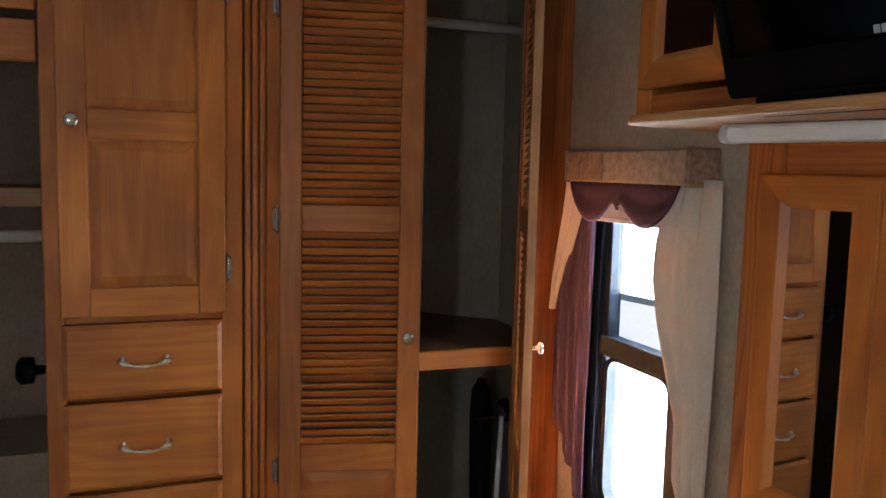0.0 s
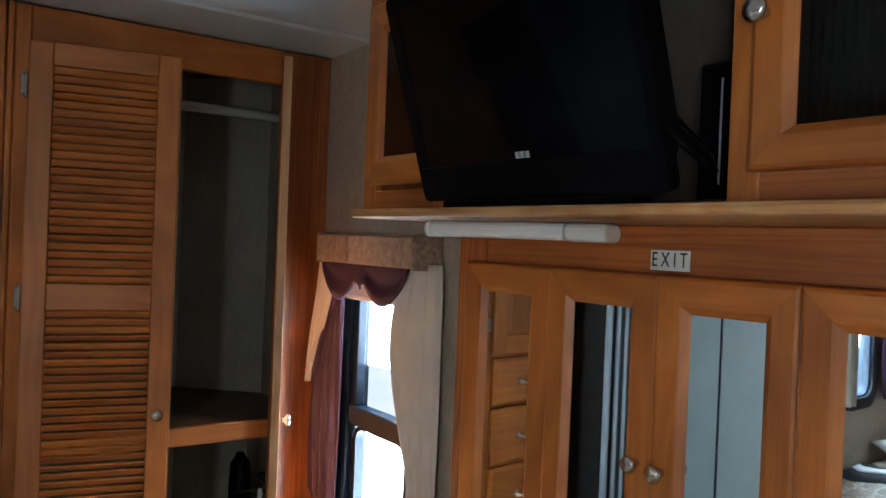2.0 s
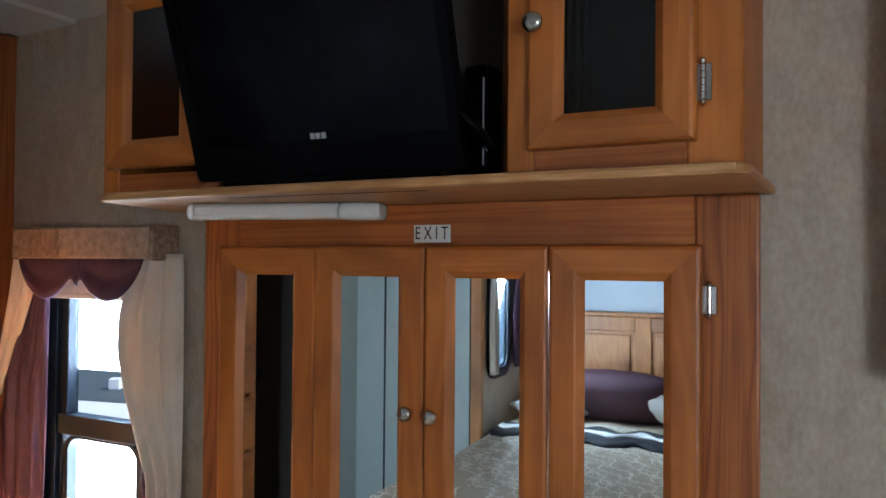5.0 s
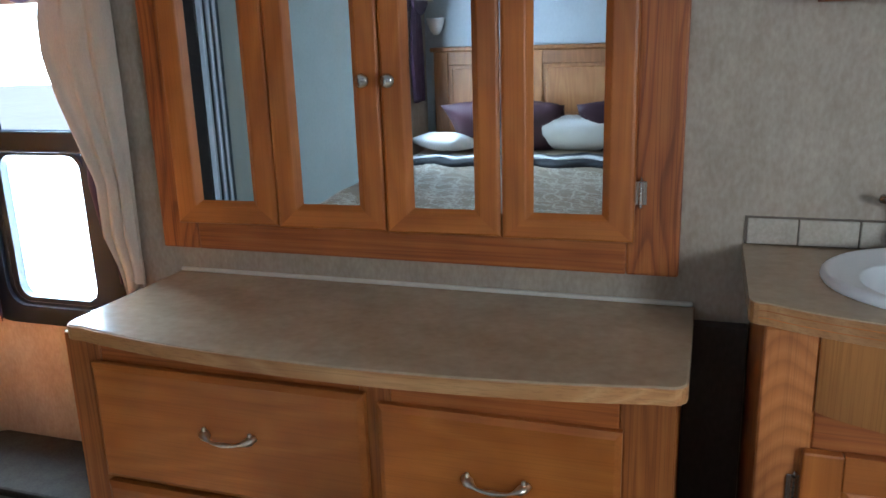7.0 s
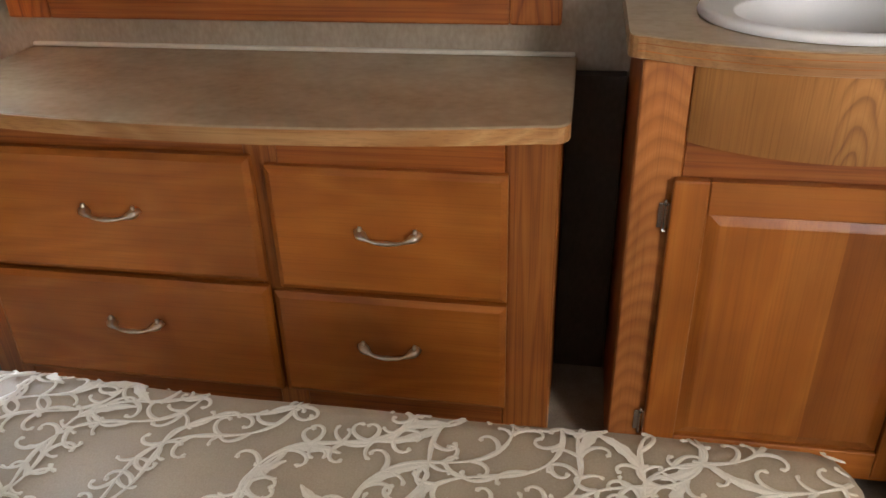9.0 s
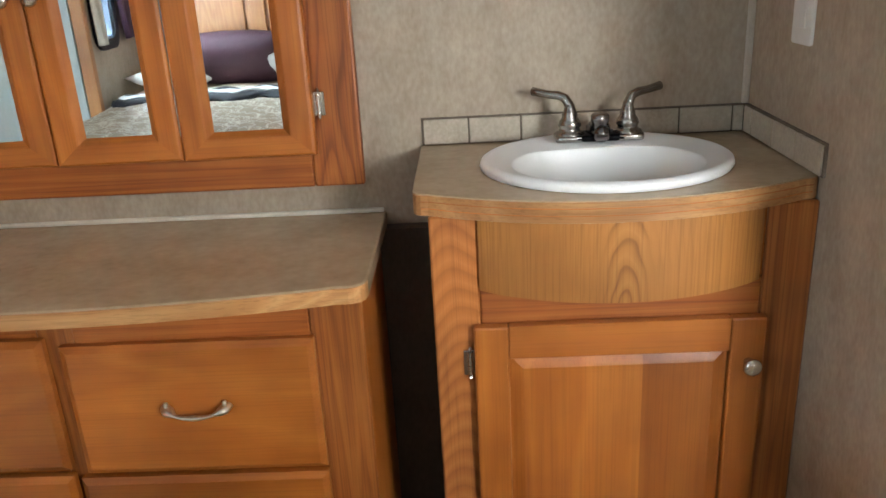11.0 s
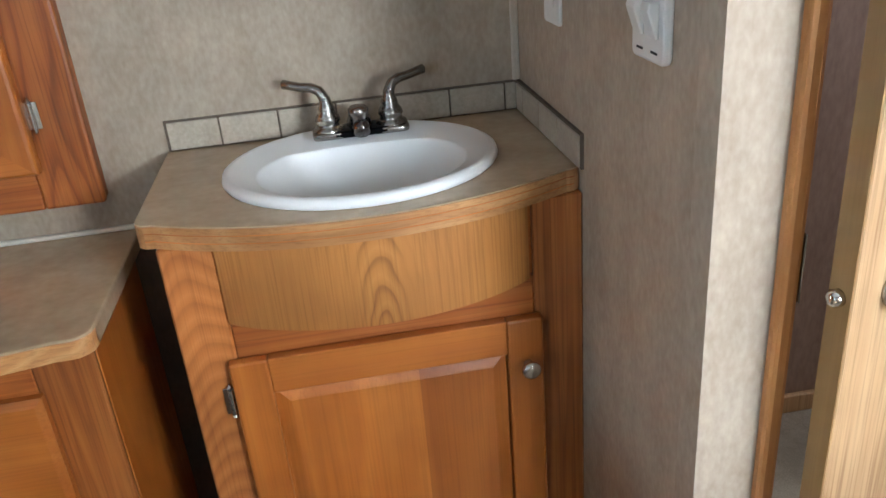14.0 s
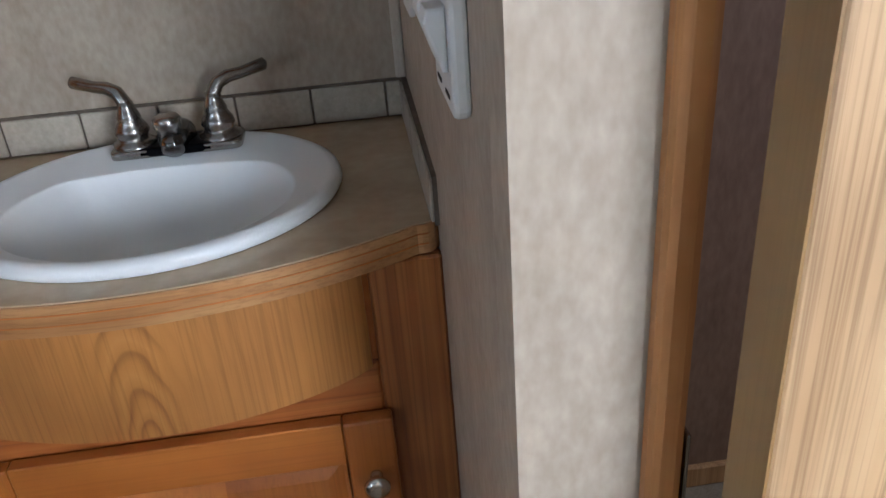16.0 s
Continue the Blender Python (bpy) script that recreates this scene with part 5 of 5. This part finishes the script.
def louvre_door(m, w, hinge_left):
    """A louvred leaf in local metres: x from the hinge, y 0 at the hinge's face, 0.02 thick."""
    holder = new("door")
    holder.parent = wd
    holder.matrix_local = Matrix.Translation(-ORIGIN[wd]) @ m
    holder.empty_display_size = 0.03
    ORIGIN[holder] = Vector((0, 0, 0))
    s = 1 if hinge_left else -1
    X = lambda a, c: (min(s * a, s * c), max(s * a, s * c))
    st = 0.054
    for a, c in ((0, st), (w - st, w)):
        lo, hi = X(a, c)
        part("stile", box(lo, hi, -0.021, 0.0, 0.105, 1.945, 0.004, 2), oak_z, holder)
    lo, hi = X(st, w - st)
    for z0, z1 in ((1.89, 1.945), (1.302, 1.366), (0.7, 0.766), (0.105, 0.19)):
        part("rail", box(lo, hi, -0.0202, -0.0008, z0, z1, 0.0015), oak_x, holder)
    rnd = random.Random(5 if hinge_left else 9)
    for z0, z1 in ((1.366, 1.89), (0.766, 1.302)):
        n = int((z1 - z0) / 0.0195)
        step = (z1 - z0) / n
        for k in range(n):
            z = z0 + (k + 0.5) * step
            t = radians(60 + rnd.uniform(-5, 5) - (14 if rnd.random() < 0.12 else 0))
            b = box(lo, hi, -0.0135, 0.0135, -0.0022, 0.0022, 0.0015)
            bmesh.ops.transform(b, matrix=pose(0, -0.0105, z) @ Matrix.Rotation(-t, 4, "X") @ Matrix.Diagonal((1, 0.72, 1, 1)), verts=b.verts)
            part("slat", b, oak_x, holder)
    raised_panel(holder, "y", -0.0195, (lo, hi, 0.19, 0.7), oak_x)
    ea, eb = X(w + 0.0002, w + 0.0015)
    part("edge", box(ea, eb, -0.0205, -0.0005, 0.106, 1.944), edge_z, holder, "pale bare oak edge")
    kx = s * (w - 0.03)
    part("knob", lathe([(0.007, 0), (0.0055, 0.006), (0.0055, 0.013), (0.012, 0.016), (0.0155, 0.02), (0.0145, 0.025), (0.009, 0.028), (0, 0.0285)], 20, (kx, -0.021, 1.041), "-y"), nickel, holder, "round brushed nickel knob", True)
    return holder


louvre_door(Matrix.Translation((0.432, YC - 0.001, 0)) @ pose(0, 0, 0, 0, 0, -13.5), 0.345, True)
louvre_door(Matrix.Translation((1.082, YC - 0.001, 0)) @ pose(0, 0, 0, 0, 0, 66.5), 0.335, False)
for z in (1.84, 1.33, 0.70):
    hinge(wd, (0.425, YC - 0.003, z), "-y", 0.07)

# things in the wardrobe
um = thing("umbrella", (1.1, 2.2, 0.1), "black folded umbrella leaning in the wardrobe", "umbrella")
part("canopy", tube([(1.09, 2.16, 0.12), (1.085, 2.16, 0.4), (1.08, 2.16, 0.72), (1.078, 2.16, 0.8), (1.076, 2.16, 0.83)], [0.012, 0.034, 0.036, 0.03, 0.012], 14), black_plastic, um, "folded black canopy", True)
part("handle", tube([(1.13, 2.14, 0.75), (1.15, 2.14, 0.76), (1.16, 2.14, 0.73), (1.155, 2.14, 0.7)], 0.012, 10), black_plastic, um, "", True)
part("strap", box(1.045, 1.115, 2.118, 2.124, 0.716, 0.724), nickel, um)
ws = thing("white_rod", (1.11, 2.13, 0.1), "white plastic rod leaning in the wardrobe", "rod")
part("rod", tube([(1.095, 2.1, 0.1), (1.13, 2.12, 0.72)], 0.008, 10), white_plastic, ws, "", True)
solo("wardrobe_floor", box(0.4, 1.221, YC + 0.019, 2.579, 0.0, 0.099), dark_inside, "dark raised wardrobe floor", "floor", "structure")

# ---- bed ----
BX0, BX1, BY0, BY1, BZ = -1.76, 0.285, -0.225, 1.33, 0.632
bed = thing("bed", (-0.65, 0.6, 0.0), "queen bed with a taupe scroll-patterned bedspread", "bed")
part("base", box(BX0, BX1 - 0.05, BY0 + 0.05, BY1 - 0.05, 0.0, 0.34, 0.01), white_linen, bed)
part("mattress", prism(rrect(BX0, BX1 - 0.02, BY0 + 0.02, BY1 - 0.02, 0.06, 5), 0.341, BZ - 0.02, "z", 0.03, 3), white_linen, bed)


def bed_z(x, y):
    """Height of the spread: quilted waves on top, rounding down at the sides."""
    return BZ + 0.009 * noise.noise(Vector((x * 4, y * 4, 0))) + 0.0015 * noise.noise(Vector((x * 11, y * 11, 3)))


def spread_grid():
    rows = []
    N = 96
    for i in range(N + 1):
        u = i / N
        row = []
        for k in range(N + 1):
            w = k / N
            # the cloth is wider than the bed; what is over hangs down
            a = BX0 + (BX1 - BX0 + 0.5) * u
            c = BY0 - 0.5 + (BY1 - BY0 + 1.0) * w
            over_x = max(0.0, a - BX1 + 0.03)
            over_y = max(0.0, BY0 + 0.03 - c, c - BY1 + 0.03)
            x, y = min(a, BX1 - 0.03), min(max(c, BY0 + 0.03), BY1 - 0.03)
            ov = max(over_x, over_y)
            drop = 0.0
            if ov > 0:
                r = 0.045
                ang = min(ov / r, math.pi / 2)
                drop = r * (1 - math.cos(ang)) + max(0.0, ov - r * math.pi / 2)
                out = r * math.sin(ang) + 0.02 * max(0.0, ov - 0.1) * math.sin(26 * (x + y))
                d = Vector((over_x, (over_y if c > BY1 - 0.03 else -over_y), 0))
                d.normalize()
                x, y = x + d.x * out, y + d.y * out
            row.append((x, y, max(0.02, bed_z(x, y) - drop)))
        rows.append(row)
    return rows


sp_part = part("bedspread", sheet(spread_grid(), 0.006), spread_m, bed, "taupe bedspread with cream scrolls", True)


def scrolls():
    """Cream vines: tapering curls that branch off wandering stems, laid on the spread."""
    b = bmesh.new()
    rnd = random.Random(11)

    def ribbon(pts, widths):
        prev = None
        for i, (x, y) in enumerate(pts):
            j = min(i + 1, len(pts) - 1)
            h = max(i - 1, 0)
            dx, dy = pts[j][0] - pts[h][0], pts[j][1] - pts[h][1]
            l = math.hypot(dx, dy) or 1
            nx, ny = -dy / l * widths[i], dx / l * widths[i]
            if x > BX1 - 0.004 or y < BY0 + 0.004 or y > BY1 - 0.004 or x < BX0 + 0.3:
                prev = None
                continue
            edge_drop = 0.0
            for d in (BX1 - x, y - BY0, BY1 - y):
                if d < 0.03:
                    edge_drop = max(edge_drop, 0.045 - math.sqrt(max(0.0, 0.045 ** 2 - (0.045 - d - 0.015 + 0.0) ** 2)) if d < 0.03 else 0)
            z = bed_z(x, y) + 0.0017 - edge_drop
            v = (b.verts.new((x + nx, y + ny, z - 0.0003)), b.verts.new((x, y, z + 0.0002)), b.verts.new((x - nx, y - ny, z - 0.0003)))
            if prev:
                b.faces.new((prev[0], prev[1], v[1], v[0]))
                b.faces.new((prev[1], prev[2], v[2], v[1]))
            prev = v

    def curl(x, y, a, length, turn, w, n=9):
        """A tapering stroke that winds up and ends in a round tip; returns the points passed."""
        pts, ws = [], []
        for i in range(n):
            s_ = i / (n - 1)
            pts.append((x, y))
            ws.append(w * ((1.0 - 0.55 * s_) if s_ < 0.85 else 0.95))
            st = length / n * (1 - 0.35 * s_)
            x, y = x + st * math.cos(a), y + st * math.sin(a)
            a += turn * (0.17 + 0.85 * s_ * s_)
        ws[-1] *= 0.5
        ribbon(pts, ws)

    def leaf(x, y, a, length, bend):
        """A broad feathered leaf beside a stem."""
        pts, ws = [], []
        for i in range(9):
            s_ = i / 8
            pts.append((x, y))
            ws.append(0.0012 + 0.0055 * math.sin(math.pi * s_) ** 0.8 * (1 - 0.4 * s_) * (0.8 if i % 2 else 1.15))
            x, y = x + length / 9 * math.cos(a), y + length / 9 * math.sin(a)
            a += bend * 0.09
        ribbon(pts, ws)

    def stem(x, y, a0, w):
        """A long stem that sways across the bed and throws curls to either side in turn."""
        pts, ws = [], []
        side, step, i = 1, 0.0068, 0
        phase = rnd.uniform(0, 6.3)
        while BX0 + 0.2 < x < BX1 + 0.12 and BY0 - 1.6 < y < BY1 + 1.6:
            a = a0 + 0.75 * math.sin(i * step * 2 * math.pi / 0.23 + phase) + 0.22 * noise.noise(Vector((x * 4, y * 4, 7)))
            pts.append((x, y))
            ws.append(w * (0.85 + 0.3 * math.sin(i * 0.61 + phase)))
            if i % 4 == 3:
                side = -side
                curl(x, y, a + side * rnd.uniform(0.35, 0.75), rnd.uniform(0.042, 0.06), side * rnd.choice((1, 1, 1, -0.7)), w * 1.12, 12)
                if rnd.random() < 0.55:
                    curl(x, y, a - side * rnd.uniform(0.6, 1.0), rnd.uniform(0.022, 0.04), -side * 0.8, w * 0.95, 8)
                if rnd.random() < 0.12:
                    leaf(x, y, a + side * 0.3, rnd.uniform(0.05, 0.075), side)
            x, y = x + step * math.cos(a), y + step * math.sin(a)
            i += 1
        ribbon(pts, ws)

    for k in range(60):
        if k % 2:
            stem(BX1 + 0.1 + rnd.uniform(-0.02, 0.0), BY0 - 1.22 + k * 0.051 + rnd.uniform(-0.012, 0.012), math.pi - 0.62, 0.0026)
        else:
            stem(BX0 + 0.22 + rnd.uniform(0.0, 0.02), BY0 - 0.1 + k * 0.051 + rnd.uniform(-0.012, 0.012), -0.62, 0.0026)
    return b


part("embroidery", scrolls(), scroll_m, sp_part, "cream scroll embroidery")
hb = thing("headboard", (-1.8, 0.58, 0.0), "oak headboard with square raised panels", "headboard")
part("board", box(-1.83, -1.8, -0.19, 1.29, 0.0, 1.155, 0.004), headboard_z, hb)
part("top_rail", box(-1.84, -1.775, -0.21, 1.31, 1.155, 1.18, 0.008, 2), headboard_z, hb)
for lo, hi in ((-0.19, -0.11), (0.22, 0.305), (0.715, 0.8), (1.21, 1.29)):
    part("stile", box(-1.8, -1.786, lo, hi, 0.6, 1.1545, 0.005, 2), headboard_z, hb)
for lo, hi in ((-0.11, 0.22), (0.305, 0.715), (0.8, 1.21)):
    part("rail", box(-1.8, -1.787, lo, hi, 1.08, 1.1545, 0.004, 2), headboard_z, hb)
    part("panel", box(-1.8, -1.79, lo + 0.025, hi - 0.025, 0.62, 1.06, 0.009, 2), headboard_z, hb)


def pillow(name, at, size, turn, m, label, tilt=0.0):
    b = bmesh.new()
    N = 18
    for side in (1, -1):
        vs = []
        for i in range(N + 1):
            row = []
            for k in range(N + 1):
                u, w = 2 * i / N - 1, 2 * k / N - 1
                puff = ((1 - abs(u) ** 2.6) * (1 - abs(w) ** 2.6)) ** 0.55
                pinch = 1 - 0.06 * (1 - abs(u) ** 2) * abs(w) - 0.06 * (1 - abs(w) ** 2) * abs(u)
                z = side * size[2] / 2 * puff + 0.004 * noise.noise(Vector((u * 4, w * 4, at[1] * 7)))
                row.append(b.verts.new((u * size[0] / 2 * pinch, w * size[1] / 2 * pinch, z)))
            vs.append(row)
        for r0, r1 in zip(vs, vs[1:]):
            for k in range(N):
                b.faces.new((r0[k], r0[k + 1], r1[k + 1], r1[k]))
    bmesh.ops.remove_doubles(b, verts=b.verts, dist=0.0008)
    ob = new(name, finish(name, b, m, True))
    ob.matrix_world = Matrix.Translation(at) @ pose(0, 0, 0, 0, tilt, turn)
    return tagged(ob, label, "pillow", "pillows on the bed")


pillow("pillow", (-1.58, 0.85, 0.76), (0.42, 0.62, 0.2), 4, burgundy, "plump burgundy pillow against the headboard", -38)
pillow("pillow", (-1.58, 0.2, 0.76), (0.42, 0.62, 0.2), -6, burgundy, "plump burgundy pillow against the headboard", -38)
pillow("pillow", (-1.56, 0.5, 0.73), (0.34, 0.5, 0.14), 3, white_linen, "white pillow between two burgundy ones", -30)
pillow("pillow", (-1.5, 1.16, 0.69), (0.3, 0.3, 0.1), 20, white_linen, "small white pillow at the bed's edge", -8)
rows = [[(-1.32 + 0.3 * i / 10 + 0.03 * math.sin(k * 0.7), 0.25 + 1.05 * k / 40, BZ + 0.022 + 0.012 * noise.noise(Vector((i * 0.5, k * 0.35, 5))) - (0.012 if i in (0, 10) else 0)) for k in range(41)] for i in range(11)]
th = thing("throw_blanket", (-1.03, 0.78, BZ), "dark folded throw blanket across the bed", "blanket")
part("cloth", sheet(rows, 0.012), dark_throw, th, "", True)
part("stripe", sheet([[(x, y, z + 0.006) for x, y, z in row] for row in rows[4:7]], 0.01), white_linen, th, "pale stripe", True)
rl = thing("reading_lamp", (-1.8, 1.27, 1.2), "small chrome reading lamp beside the headboard", "lamp")
part("mount", lathe([(0.03, 0), (0.03, 0.012), (0.012, 0.02), (0.01, 0.06), (0, 0.061)], 20, (-1.849, 1.27, 1.3), "x"), chrome, rl, "", True)
part("shade", lathe([(0.012, 0.0), (0.03, 0.02), (0.048, 0.07), (0.052, 0.09), (0.048, 0.088), (0.02, 0.02), (0, 0.01)], 24, (-1.78, 1.27, 1.25)), white_plastic, rl, "white bell shade", True)

# ---- outside the window ----
solo("ground", box(-160, 160, -160, 160, -1.15, -1.1), concrete, "bright pale concrete yard", "ground", "structure")


b = bmesh.new()
prism([(4.75, 35.9), (14.75, -13.0), (25.3, -4.8), (5.3, 40.2)], -1.096, -1.09, "z", 0, 0, b)
solo("road", b, asphalt, "dark asphalt lot beyond the pale yard", "road", "structure")
for x, y, w, h, a in ((12.0, 13.7, 0.3, 0.2, 42), (10.7, 12.9, 0.22, 0.22, 30)):
    blk = new("concrete_block", finish("concrete_block", box(-w / 2, w / 2, -w / 2, w / 2, 0, h, 0.02, 2), white_block, False))
    blk.matrix_world = pose(x, y, -1.09, 0, 0, a)
    tagged(blk, "small white concrete block on the asphalt lot", "block", "blocks on the lot")


# storage boxes on the floor by the window
for z, lb in ((0.001, "grey fabric storage box on the floor"), (0.111, "grey fabric storage box stacked on another")):
    bx = thing("storage_box", (1.09, 1.58, z), lb, "box", "stacked storage boxes")
    part("tub", prism(rrect(0.98, 1.215, 1.3, 1.86, 0.03, 4), z, z + 0.085, "z", 0.006, 2), box_fabric, bx)
    part("lid", prism(rrect(0.972, 1.222, 1.292, 1.868, 0.034, 4), z + 0.0855, z + 0.108, "z", 0.008, 2), box_lid, bx, "darker lid")
